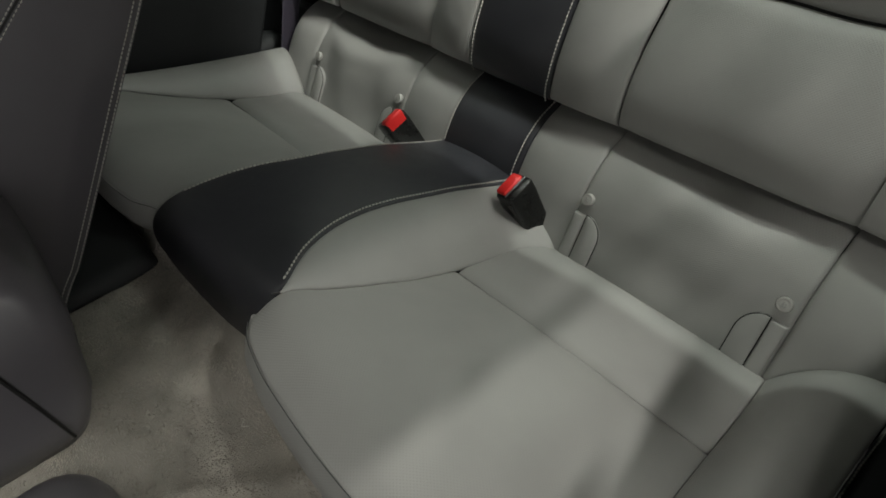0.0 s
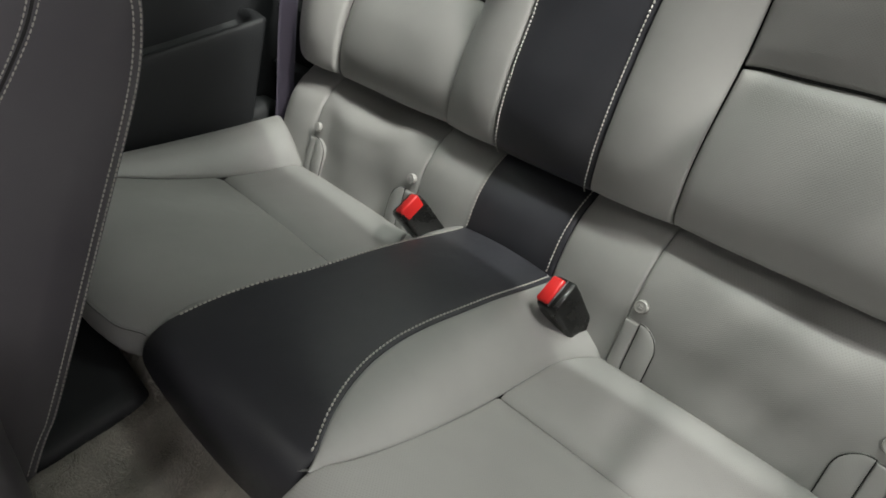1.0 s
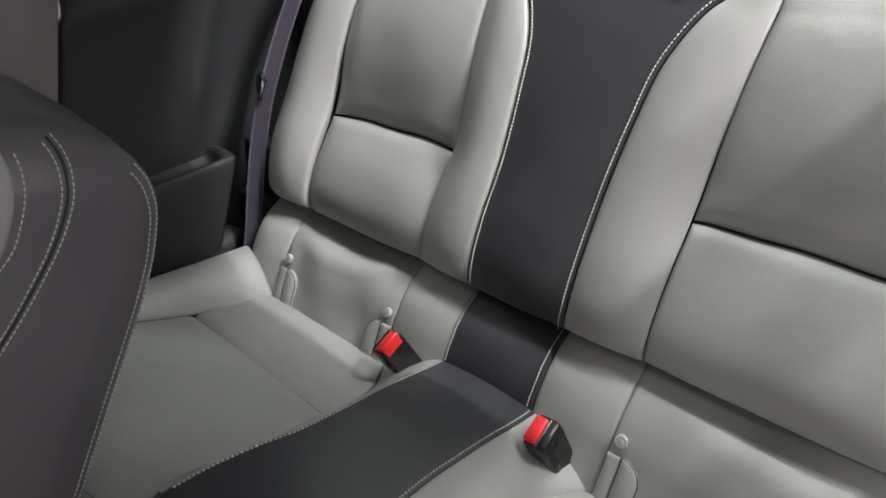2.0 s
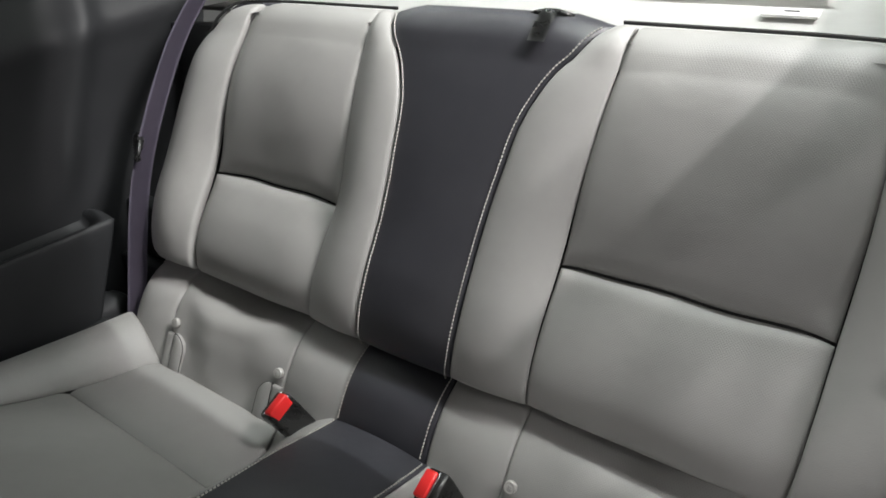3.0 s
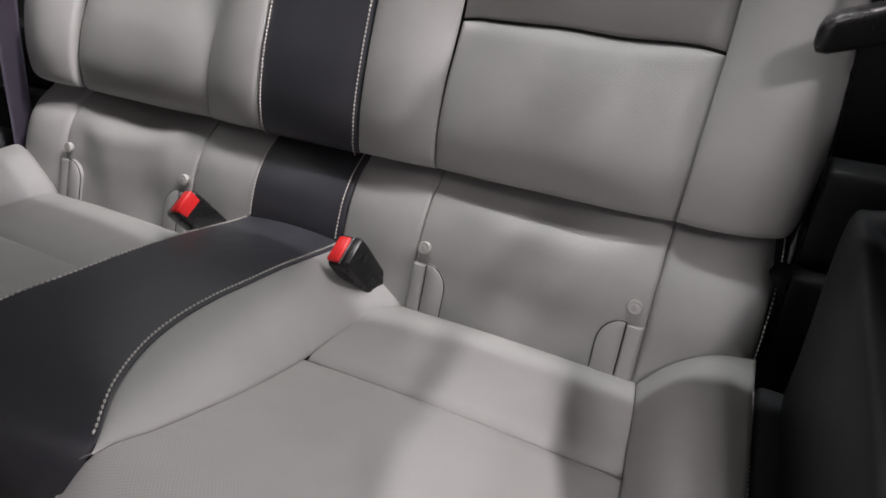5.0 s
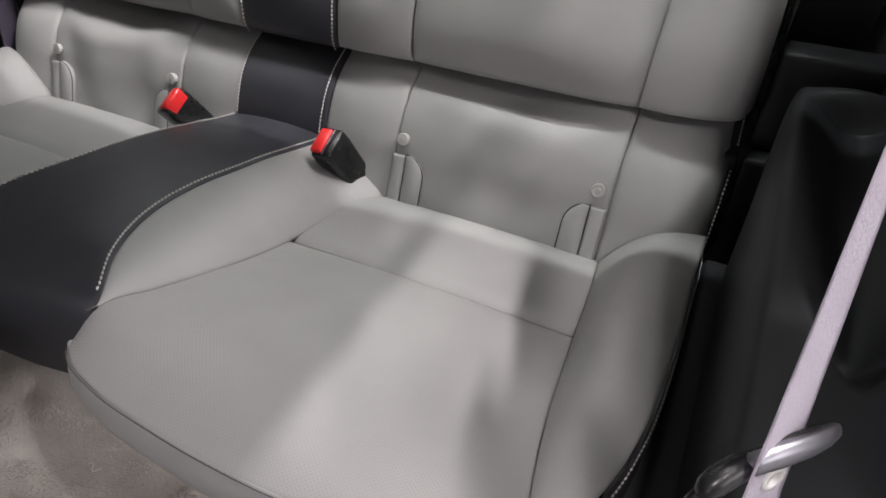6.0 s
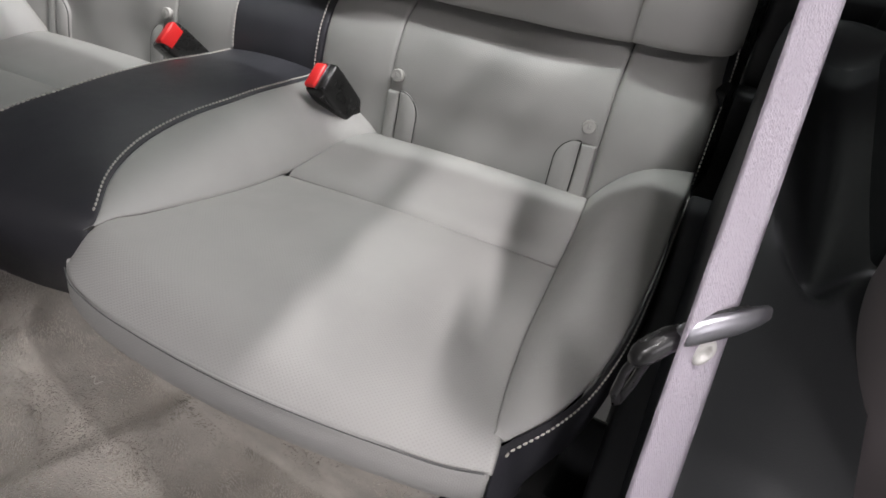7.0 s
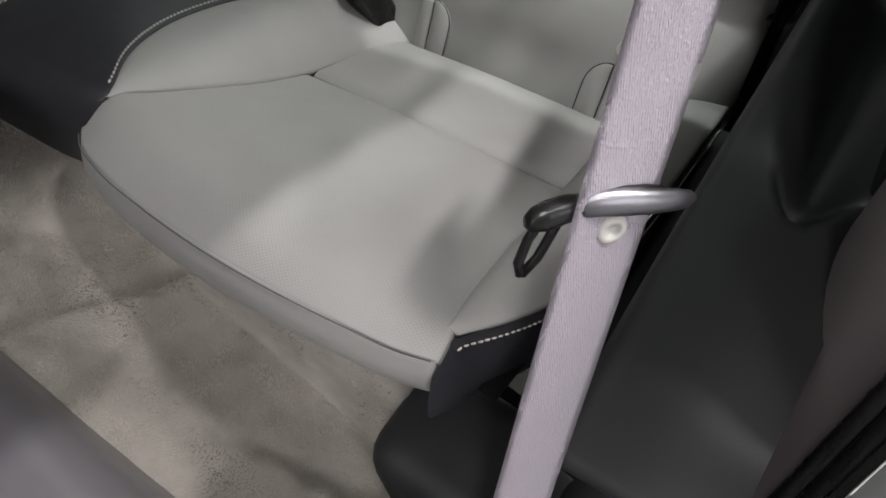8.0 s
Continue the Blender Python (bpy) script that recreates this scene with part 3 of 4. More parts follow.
for s in SIDES:
    lip_x, lip_z = (in_x, in_z) if s > 0 else (nose_x, nose_z)

    def rear_strip(u, v):
        y = span(-0.040, -0.198, v)
        x = span(lip_x(y) - 0.002, out_x(y) + 0.001, u)
        z = span(lip_z(y), out_z(y), u) + shoulder(v) * (0.55 + 0.45 * math.sin(math.pi * u))
        return Vector((x, y, z))

    part("rear_insert", panel(sided(s, rear_strip), 0.005, 0.0, seed=4, flip=True, sides=rim(s, v1=(0.022, 0.008, True))), PERF, bench)

    def main(u, v):
        def y_at(t):
            return span(-0.198, -0.480, t)
        x0, x1 = lip_x(y_at(v)) - 0.003, out_x(y_at(v)) + 0.003
        x = span(x0, x1, u)
        y = span(-0.198, front_y(x), v)
        z = span(lip_z(y_at(v)), out_z(y_at(v)), u ** (1.0 if s > 0 else 0.7))
        z += 0.012 * math.sin(math.pi * u) * math.sin(math.pi * min(v + 0.15, 1)) - 0.001 * math.sin(math.pi * u) * v**3
        return Vector((x, y, z))

    part("main_insert", panel(sided(s, main), 0.005, 0.003, wrinkle=0.003, seed=8 + s, flip=True, sides=rim(s, v0=(0.028, 0.008, True), v1=(0.003, 0.0015))), PERF, bench)

    g = sided(s, main)
    part("front_seam", tube([g(span(0.01, 0.99, k / 60), 1.0) + Vector((0, -0.0008, 0.0000)) for k in range(61)], 0.0005, 6), DARK_THREAD, bench)

    def inner_side(u, v):
        y = span(-0.012, -0.437 if s > 0 else -0.440, v)
        w, z = (cone_x(y), cone_z(y)) if s > 0 else (far_x(y), far_z(y))
        return Vector((span(w, lip_x(y), u), y, span(z, lip_z(y), u)))

    part("inner_bolster", panel(sided(s, inner_side), 0.005, 0.010 if s > 0 else 0.002, seed=6, flip=True, flat=("v1",)), GREY, bench)

    def outer_side(u, v):
        y = span(-0.040, -0.455, v)
        crown = 0.030 * math.sin(math.pi * u**0.85) * (1 - v**2)
        return Vector((span(out_x(y) - 0.002, edge_x(y), u), y + 0.03 * u * (1 - v), span(out_z(y), edge_z(y), u) + crown + 0.006 * u * (1 - v) ** 3))

    part("outer_bolster", panel(sided(s, outer_side), 0.006, 0.004, seed=6, flip=True, flat=("v1",), sides=rim(s, v0=(0.016, 0.014))), GREY, bench)

    def front_roll(u, v):
        x = span(0.150 if s > 0 else 0.132, 0.569, u)
        top = span(lip_z(-0.48), out_z(-0.48), u ** (1.0 if s > 0 else 0.7))
        lift = 0.001 * math.sin(math.pi * u) * (1 - v)
        return Vector((x, front_y(x) + 0.0012 - 0.013 * math.sin(math.pi * min(v * 1.15, 1)) + 0.012 * v**2 + (0.10 * (v - 0.75) if v > 0.75 else 0), top - 0.001 + lift - 0.068 * v))

    part("front_roll", panel(sided(s, front_roll), 0.004, 0.003, flip=True, flat=("v1",), sides=rim(s, v0=(0.003, 0.0015))), PERF, bench)

    def flank_edge(u):
        if u < 0.85:
            y = -0.458 * u / 0.85
            return Vector((edge_x(y), y, edge_z(y)))
        t = (u - 0.85) / 0.15
        return Vector((span(0.567, 0.5705, t), span(-0.458, -0.489, t), span(0.512, 0.507, t)))

    def flank_foot(u):
        return Vector((span(0.615, 0.5705, u * u), -0.487 * u, span(0.22, 0.440, u**2.5)))

    def flank(u, v):
        # Along the outer edge and round to the front roll's end, then down to a foot that rises towards the front.
        out = Vector((1, 0, 0)).lerp(Vector((0.25, -0.97, 0)), max(0, (u - 0.55) / 0.45)).normalized()
        return flank_edge(u).lerp(flank_foot(u), v) + out * 0.014 * math.sin(math.pi * v) - Vector((0, 0, 0.001))

    side = part("flank", panel(sided(s, flank), 0.004, 0.0, flat=("u0", "u1", "v0", "v1"), back=0.0), BLACK, bench, "black leather flank with pale stitching")
    line = []
    for k in range(81):
        u = span(0.02, 0.865, k / 80)
        p = flank(u, 0.011 / (flank_edge(u) - flank_foot(u)).length)
        line.append(Vector((s * p.x, p.y, p.z)))
    ob = part("stitching", stitches(line, (0.0012 * s, -0.0012, 0.0010), wide=0.0007), THREAD, side, "pale stitched seam")
    tagged(ob, kind="stuff")


# The black hump between the seats.
def hump(u, v):
    t = 2 * u - 1
    if v < 0.68:
        y = span(-0.014, -0.425, v / 0.68)
        return Vector((span(-far_x(y), cone_x(y), u), y, span(far_z(y), cone_z(y), u) + 0.008 * (1 - t * t)))
    q = (v - 0.68) / 0.32
    far = span(far_x(-0.425), 0.118, q) + 0.019 * math.sin(math.pi * min(q * 1.25, 1))
    x = span(-far, span(cone_x(-0.425), 0.150, q), u)
    a = q * math.pi / 2
    reach, rate = span(0.068, 0.055, u), span(2.0, 1.3, u)
    y = -0.425 - reach * math.sin(min(a * rate, math.pi / 2)) + 0.03 * q**2 - 0.008 * (1 - t * t)
    return Vector((x, y, span(far_z(-0.425), cone_z(-0.425), u) - 0.18 * (1 - math.cos(a)) - 0.03 * q + 0.008 * (1 - t * t) * (1 - q)))


hump_part = part("hump", panel(hump, 0.004, 0.0, flip=True), BLACK, bench, "black leather hump between the two seats")

for s in SIDES:
    def beside(f, half, inset, v0, v1, n=70):
        """A line over f, the given way in from its edge, up to its far end."""
        out = []
        for k in range(n + 1):
            v = span(v0, v1, k / n)
            w = inset / (2 * half(v))
            out.append(f(1 - w if s > 0 else w, v))
        return out

    lines = (
        (strip, beside(strip_upper, lambda v: strip_edge(span(BTM, TOP + 0.002, v)), 0.0065, 0.01, 0.97), (0, -0.0016, 0.0008)),
        (low_strip, beside(strip_lower, lambda v: 0.084, 0.0065, 0.12, 0.93), (0, -0.0044, 0.0030)),
        (hump_part, beside(hump, lambda v: cone_x(span(-0.014, -0.425, v / 0.68)), 0.0065, 0.01, 0.69), (0, 0.0002, 0.0011)),
    )
    for owner, pts, lift in lines:
        tagged(part("stitching", stitches(pts, lift), THREAD, owner, "pale stitched seam"), kind="stuff")

# ---- floor, sides, roof, showroom ----
def floor_x(x):
    """The tunnel's gentle top, its steeper flank from a fold on, and the foot well."""
    for (a, p), (b, q) in zip(((0.0, 0.416), (0.10, 0.408), (0.268, 0.366), (0.50, 0.235), (0.60, 0.205)), ((0.10, 0.408), (0.268, 0.366), (0.50, 0.235), (0.60, 0.205), (2.0, 0.205))):
        if x <= b:
            return p + (q - p) * (x - a) / (b - a)
    return 0.205


def carpet_point(x, y):
    z = floor_x(abs(x))
    rise = min(max((y + 0.500) / 0.03, 0), 1) * min(max((0.535 - abs(x)) / 0.03, 0), 1)
    z = span(z, max(z, 0.425), rise * rise * (3 - 2 * rise))
    # A soft ridge where the tunnel's cover folds over, and a hollow beside it.
    z += 0.010 * math.exp(-(((x - 0.262 - 0.55 * (y + 0.51)) / 0.014) ** 2)) - 0.010 * math.exp(-(((x - 0.315 - 0.45 * (y + 0.51)) / 0.028) ** 2)) + 0.006 * math.exp(-(((x - 0.395 - 0.3 * (y + 0.51)) / 0.016) ** 2))
    if y < -0.75:
        z = span(z, 0.20, min((-0.75 - y) / 0.3, 1) * 0.3)
    return Vector((x, y, z + 0.006 * noise.noise(Vector((x * 9, y * 9, 0))) + 0.0012 * noise.noise(Vector((x * 40, y * 40, 3)))))


def sheet(f, nu, nv, thick=0.0):
    bm = bmesh.new()
    rows = [[bm.verts.new(f(i / nu, j / nv)) for j in range(nv + 1)] for i in range(nu + 1)]
    for a, b in zip(rows, rows[1:]):
        for j in range(nv):
            bm.faces.new((a[j], b[j], b[j + 1], a[j + 1]))
    if thick:
        bmesh.ops.solidify(bm, geom=bm.faces[:], thickness=thick)
    return smooth(bm)


carpet = part("carpet_floor", sheet(lambda u, v: carpet_point(span(-0.70, 0.70, u), span(-1.4, -0.36, v)), 220, 190), CARPET)
tagged(carpet, "grey beige pile carpet over the car floor", "carpet", kind="structure")

tagged(part("showroom_floor", box(-7, 7, -7, 7, -0.25, -0.15), TILE), "pale grey showroom floor", "floor", kind="structure")
tagged(part("showroom_ceiling", box(-7, 7, -7, 7, 3.6, 3.7), ROOM), "pale showroom ceiling", "ceiling", kind="structure")
for name, b in (("wall_north", (-7, 7, 7, 7.2)), ("wall_south", (-7, 7, -7.2, -7)), ("wall_east", (7, 7.2, -7.2, 7.2)), ("wall_west", (-7.2, -7, -7.2, 7.2))):
    tagged(part(name, box(*b, -0.15, 3.6), ROOM), "pale painted showroom wall", "wall", kind="structure")

# Roof is out of view; its rear edge is placed to cut the lamps' light.
roof = part("car_roof", sheet(lambda u, v: Vector((span(-0.785, 0.785, u), span(-1.15, 0.15, v), 1.27 - 0.05 * (2 * u - 1) ** 2 - 0.05 * (2 * v - 1) ** 2)), 12, 12, 0.03), HEADLINER)
tagged(roof, "grey cloth headliner under the car roof", "roof", kind="structure")
for side in SIDES:
    pillar = part("rear_pillar", box(min(side * 0.750, side * 0.785), max(side * 0.750, side * 0.785), 0.22, 0.78, 1.0, 1.225, 0.012, 3), TRIM)
    tagged(pillar, "black rear roof pillar behind the side window", "pillar", kind="structure")
    # Unseen block whose inner edge draws a shadow line on the cushion.
    corner = part("roof_corner_blocker", box(min(side * 0.60, side * 0.748), max(side * 0.60, side * 0.748), 0.154, 0.78, 1.185, 1.225, 0.012, 3), TRIM)
    tagged(corner, "unseen roof corner added to cut the light beside the rear window", "roof", kind="structure")
shelf = part("parcel_shelf", sheet(lambda u, v: Vector((span(-0.66, 0.66, u), span(0.30, 1.0, v), 0.93 + 0.02 * v)), 8, 8, 0.02), SHELF)
tagged(shelf, "pale parcel shelf behind the rear seat", "shelf", kind="structure")

pillar_y = lambda z: -0.352 + 0.38 * (z - 0.72)

for s in SIDES:
    trim = thing("side_trim_panel", (0.7 * s, -0.1, 0.2), "black moulded plastic side trim with scooped armrest tray", "trim panel")

    fx = table((0, 0.646), (0.30, 0.654), (0.40, 0.655), (0.44, 0.660), (0.48, 0.672), (1, 0.752))
    fz = table((0, 0.05), (0.30, 0.46), (0.40, 0.572), (0.44, 0.586), (0.48, 0.589), (1, 0.589))

    def armrest(u, v):
        # From the foot up the face, over the rim, across the scooped tray and out to the wall; the rear end leans.
        x, z = fx(v), fz(v)
        y = span(0.030 - 0.48 * max(0, 0.588 - max(z, 0.40)), -0.50, u)
        along = (0.014 - y) / 0.330
        half = 0.052 * math.sqrt(max(1 - max(0, (along - 0.42) / 0.58) ** 2, 0)) if 0 < along < 1 else 0.0
        if half > 0:
            inside = min(max((1 - abs(x - 0.714) / half) / 0.95, 0), 1) * min(max(along / 0.035, 0), 1) * min(1, half / 0.03)
            z -= 0.034 * inside * inside * (3 - 2 * inside)
        z -= 0.14 * max(0, u - 0.5) ** 1.5 * (z / 0.6)
        return Vector((s * x, y, z))

    part("armrest", panel(armrest if s > 0 else (lambda u, v: armrest(1 - u, v)), 0.010, 0.0, most=0.006, flat=("v0", "v1")), TRIM, trim)

    def wall(u, v):
        z = span(0.05, 1.00 if s < 0 else 0.95, v)
        y = span(0.34 + 0.25 * max(0, z - 0.7), pillar_y(z) + 0.125, u)
        ridge = math.exp(-(((y + 0.02 - 0.42 * (z - 0.6)) / 0.030) ** 2)) * min(max((z - 0.6) / 0.1, 0), 1)
        x = 0.742 + 0.010 * math.sin(math.pi * min(max((z - 0.6) / 0.26, 0), 1)) + 0.9 * max(0, z - 0.86 - 0.10 * (y + 0.1)) ** 1.5 - 0.022 * ridge - 0.012 * math.exp(-(((z - 0.900 - 0.12 * y) / 0.030) ** 2))
        return Vector((s * x, y, z))

    part("wall", panel(wall if s > 0 else (lambda u, v: wall(1 - u, v)), 0.014, 0.0, most=0.014), TRIM, trim)

    def pillar_cover(u, v):
        # Rounded cover beside the door opening, turned towards the front.
        z = span(0.05, 1.00 if s < 0 else 0.95, v)
        return Vector((s * (0.743 - 0.008 * math.sin(math.pi * u) + 0.036 * u**2.2), pillar_y(z) + 0.122 - 0.128 * u, z))

    # Its pale base colour carries the light that falls on this forward-turned face.
    part("pillar_cover", panel(pillar_cover if s > 0 else (lambda u, v: pillar_cover(1 - u, v)), 0.006, 0.0, most=0.014), LIT_PILLAR, trim, "plastic pillar cover in a warm grey lightened for the light it catches")
    part("lower_ledge", box(min(s * 0.630, s * 0.66), max(s * 0.630, s * 0.66), -0.75, -0.05, 0.15, 0.405, 0.006), TRIM, trim)
    part("foot_panel", box(min(s * 0.664, s * 0.74), max(s * 0.664, s * 0.74), -0.70, 0.02, 0.0, 0.42, 0.03, 3), TRIM, trim)
    part("kick_panel", box(min(s * 0.585, s * 0.70), max(s * 0.585, s * 0.70), -1.5, -0.50, 0.02, 0.33, 0.04, 4), TRIM, trim)
    part("pillar_foot", box(min(s * 0.513, s * 0.70), max(s * 0.513, s * 0.70), -0.538, -0.42, 0.02, 0.37, 0.03, 4), TRIM, trim)
    part("gap_filler", box(min(s * 0.64, s * 0.75), max(s * 0.64, s * 0.75), 0.10, 0.14, 0.15, 0.58, 0.006), TRIM, trim)
    part("gap_filler", box(min(s * 0.585, s * 0.75), max(s * 0.585, s * 0.75), 0.055, 0.085, 0.10, 0.47, 0.006), TRIM, trim)
    part("gap_filler", box(min(s * 0.60, s * 0.75), max(s * 0.60, s * 0.75), 0.30, 0.34, 0.15, 0.90, 0.006), TRIM, trim)
    for k, off in enumerate((0.005, 0.017)):
        seal = [Vector((s * (0.777 + 0.006 * k), pillar_y(z) - off, z)) for z in np.linspace(0.05, 1.00, 24)]
        part("door_seal", tube(seal, 0.0070, 10), HARD, trim, "black rubber door seal")
    for name, x0, x1, mat, words in (("sill_cover", 0.780, 0.785, HARD, "glossy black jamb cover"), ("body_jamb", 0.786, 0.95, PAINT, "pale painted door jamb")):
        jamb = plain_sheet(lambda u, v: Vector((s * span(x0, x1, u), pillar_y(span(-0.1, 1.0, v)) - 0.024 - 0.3 * (span(x0, x1, u) - 0.765), span(-0.1, 1.0, v))), 6, 12, 0.004)
        part(name, jamb, mat, trim, words)
    part("sill", box(min(s * 0.592, s * 0.95), max(s * 0.592, s * 0.95), -1.5, -0.30, 0.02, 0.30, 0.02, 3), TRIM, trim)

# ---- front seats, console ----
SIDE_LINE = [(-0.69, 0.34), (-0.60, 0.44), (-0.568, 0.478), (-0.454, 0.638), (-0.379, 0.744), (-0.350, 0.800), (-0.343, 0.833), (-0.348, 0.860), (-0.366, 0.886), (-0.400, 0.908), (-0.440, 0.920), (-0.490, 0.922), (-0.530, 0.905), (-0.570, 0.860), (-0.640, 0.760), (-0.720, 0.640), (-0.800, 0.500), (-0.850, 0.400), (-0.80, 0.33)]


def smooth_loop(points, n):
    """A closed smooth line of n points through points."""
    pts = [Vector((0, *p)) for p in points]
    k, out = len(pts), []
    for i in range(n):
        t = i * k / n
        a, f = int(t), t - int(t)
        p0, p1, p2, p3 = (pts[(a + d) % k] for d in (-1, 0, 1, 2))
        out.append(0.5 * (2 * p1 + (p2 - p0) * f + (2 * p0 - 5 * p1 + 4 * p2 - p3) * f * f + (3 * p1 - p0 - 3 * p2 + p3) * f**3))
    return out


def inset_loop(loop, d):
    out, k = [], len(loop)
    for i, p in enumerate(loop):
        t = (loop[(i + 1) % k] - loop[i - 1]).normalized()
        out.append(p + Vector((0, -t.z, t.y)) * d)
    return out


def front_seat(middle, label):
    seat = thing("front_car_chair", (middle, -0.72, 0.20), label, "car seat")
    base = smooth_loop(SIDE_LINE, 110)
    rings = []
    side_rings = ((0.2642, 0.046), (0.2630, 0.040), (0.2604, 0.031), (0.2560, 0.020), (0.2500, 0.008), (0.2440, 0.0))
    for half, d in side_rings:
        rings.append([p + Vector((middle + half, 0, 0)) for p in inset_loop(base, d)])
    for half in (0.20, 0.12, 0.0, -0.12, -0.20):
        swell = -0.014 * (1 - (half / 0.25) ** 2)
        rings.append([p + Vector((middle + half, 0, 0)) for p in inset_loop(base, swell)])
    for half, d in reversed(side_rings):
        rings.append([p + Vector((middle - half, 0, 0)) for p in inset_loop(base, d)])
    depths, halves = [d for half, d in reversed(side_rings)], [half for half, d in reversed(side_rings)]

    def flank_x(y, z):
        """How far out the flank stands at y, z."""
        at, least = Vector((0, y, z)), 1.0
        for a, b in zip(base, base[1:] + base[:1]):
            f = min(max((at - a).dot(b - a) / (b - a).length_squared, 0), 1)
            least = min(least, (at - a.lerp(b, f)).length)
        return float(np.interp(least, depths, halves))

    back = part("backrest", loft(rings), SEAT_BLACK, seat, "black leather backrest with pale double stitching")
    # Twin seams: along the rear edge, and further forward on the flank.
    for s in SIDES:
        for d in (0.004, 0.012):
            edge = inset_loop(base, d)[4:43]
            pts = [p + Vector((middle + s * (0.2472 if d < 0.010 else 0.2520), 0, 0)) for p in edge]
            tagged(part("stitching", stitches(pts, (0.0014 * s, 0.0008, 0), 0.0050, 0.0038, 0.0006), THREAD, back, "pale stitched seam"), kind="stuff")
        seam = table((0.70, -0.580), (0.757, -0.512), (0.771, -0.495), (0.800, -0.463), (0.834, -0.431), (0.867, -0.411), (0.892, -0.405), (0.909, -0.408))
        for d in (-0.0045, 0.0045):
            pts = [Vector((middle + s * flank_x(seam(z) + d, z), seam(z) + d, z)) for z in np.linspace(0.66, 0.908, 70)]
            tagged(part("stitching", stitches(pts, (0.0008 * s, 0, 0), 0.0050, 0.0038, 0.0006), THREAD, back, "pale stitched seam"), kind="stuff")
        groove = [Vector((middle + s * (flank_x(seam(z), z) - 0.0009), seam(z), z)) for z in np.linspace(0.72, 0.905, 60)]
        part("seam_groove", tube(groove, 0.0016, 6), PIPING, back)

        insert_edge = table((0.66, -0.660), (0.754, -0.560), (0.800, -0.508), (0.826, -0.482), (0.835, -0.470), (0.852, -0.457), (0.876, -0.444), (0.897, -0.438), (0.912, -0.438))
        pts = [Vector((middle + s * flank_x(insert_edge(z) + 0.006, z), insert_edge(z) + 0.006, z)) for z in np.linspace(0.70, 0.905, 60)]
        tagged(part("stitching", stitches(pts, (0.0008 * s, 0, 0), 0.0050, 0.0038, 0.0006), THREAD, back, "pale stitched seam"), kind="stuff")

        def insert(u, v):
            z = span(0.66, 0.909, v)
            y = insert_edge(z) - 0.09 * u
            return Vector((middle + s * (flank_x(y, z) + 0.0022), y, z + 0.004 * u))

        part("grey_insert", panel(insert, 0.006, 0.004, flip=s > 0), GREY, back, "pale grey leather insert")
    return seat


left_seat = front_seat(-0.360, "black leather front seat with pale double stitching")
for x in (-0.30, -0.44):
    part("headrest_post", tube([(x, -0.47, 0.86), (x, -0.455, 0.95), (x, -0.445, 1.0)], 0.0065, 12), STEEL, left_seat, "chrome headrest post")
ring = [[(-0.37 + a * k, -0.46 + 0.3 * (z - 0.97) + b * k, z) for a, b in rounded_ring(0.13, 0.055, 0.045, 6)] for z, k in ((0.955, 0.80), (0.965, 0.94), (0.99, 1.0), (1.08, 1.0), (1.13, 0.93), (1.15, 0.75))]
part("headrest", loft(ring), SEAT_BLACK, left_seat, "black leather headrest")

part("seat_base", box(-0.605, -0.116, -1.25, -0.497, 0.18, 0.428, 0.02, 4), TRIM, left_seat)

tipped = thing("front_car_chair", (0.37, -0.95, 0.20), "black leather front seat slid forward on its rails", "car seat")
part("seat_base", box(0.125, 0.615, -1.25, -0.655, 0.20, 0.455, 0.05, 5), SEAT_BLACK, tipped)
fold = [[(0.37 + a, -1.05 + b - (z - 0.45) * 0.45, z) for a, b in rounded_ring(0.24, 0.08, 0.06, 6)] for z in np.linspace(0.44, 0.98, 9)]
part("backrest", loft(fold), SEAT_BLACK, tipped)

console = thing("centre_console", (0, -0.8, 0.40), "black leather centre console behind the front seats", "console")
shape = [[(a, -0.92 + b, z) for a, b in rounded_ring(hx, hy, 0.03, 6)] for z, hx, hy in ((0.40, 0.085, 0.270), (0.43, 0.100, 0.282), (0.47, 0.110, 0.298), (0.50, 0.112, 0.304), (0.56, 0.110, 0.318), (0.60, 0.104, 0.318), (0.625, 0.092, 0.305), (0.635, 0.07, 0.28))]
body = part("body", loft(shape), SEAT_BLACK, console)
arc = [Vector((0.1135, -0.70 + 0.028 * math.cos(a), 0.545 + 0.028 * math.sin(a))) for a in np.linspace(0, math.pi / 2, 10)]
part("panel_seam", tube([Vector((0.1125, -0.660, 0.44)), Vector((0.1135, -0.666, 0.50))] + arc + [Vector((0.1135, -0.85, 0.573))], 0.0018, 6), PIPING, console)

# ---- belts and buckles ----
belt = thing("front_seat_belt", (0.66, -0.64, 0.22), "lilac grey front seat belt with steel tongue", "seat belt")


def web_left(z):
    return Vector((0.6348 - 0.0587 * (z - 0.7), -0.4698 + 0.3618 * (z - 0.7), z))


def web_right(z):
    return Vector((0.6523 - 0.0924 * (z - 0.7), -0.4314 + 0.42 * (z - 0.7), z))


def web(u, v):
    z = span(0.24, 1.22, v)
    return web_left(z).lerp(web_right(z), u)


part("webbing", plain_sheet(web, 8, 90, 0.0012), WEB, belt)
across = (web_right(0.69) - web_left(0.69)).normalized()
along = (web_left(0.75) - web_left(0.65)).normalized()
outward = across.cross(along).normalized()
if outward.y > 0:
    outward = -outward
hub = web_left(0.693).lerp(web_right(0.693), 0.5)
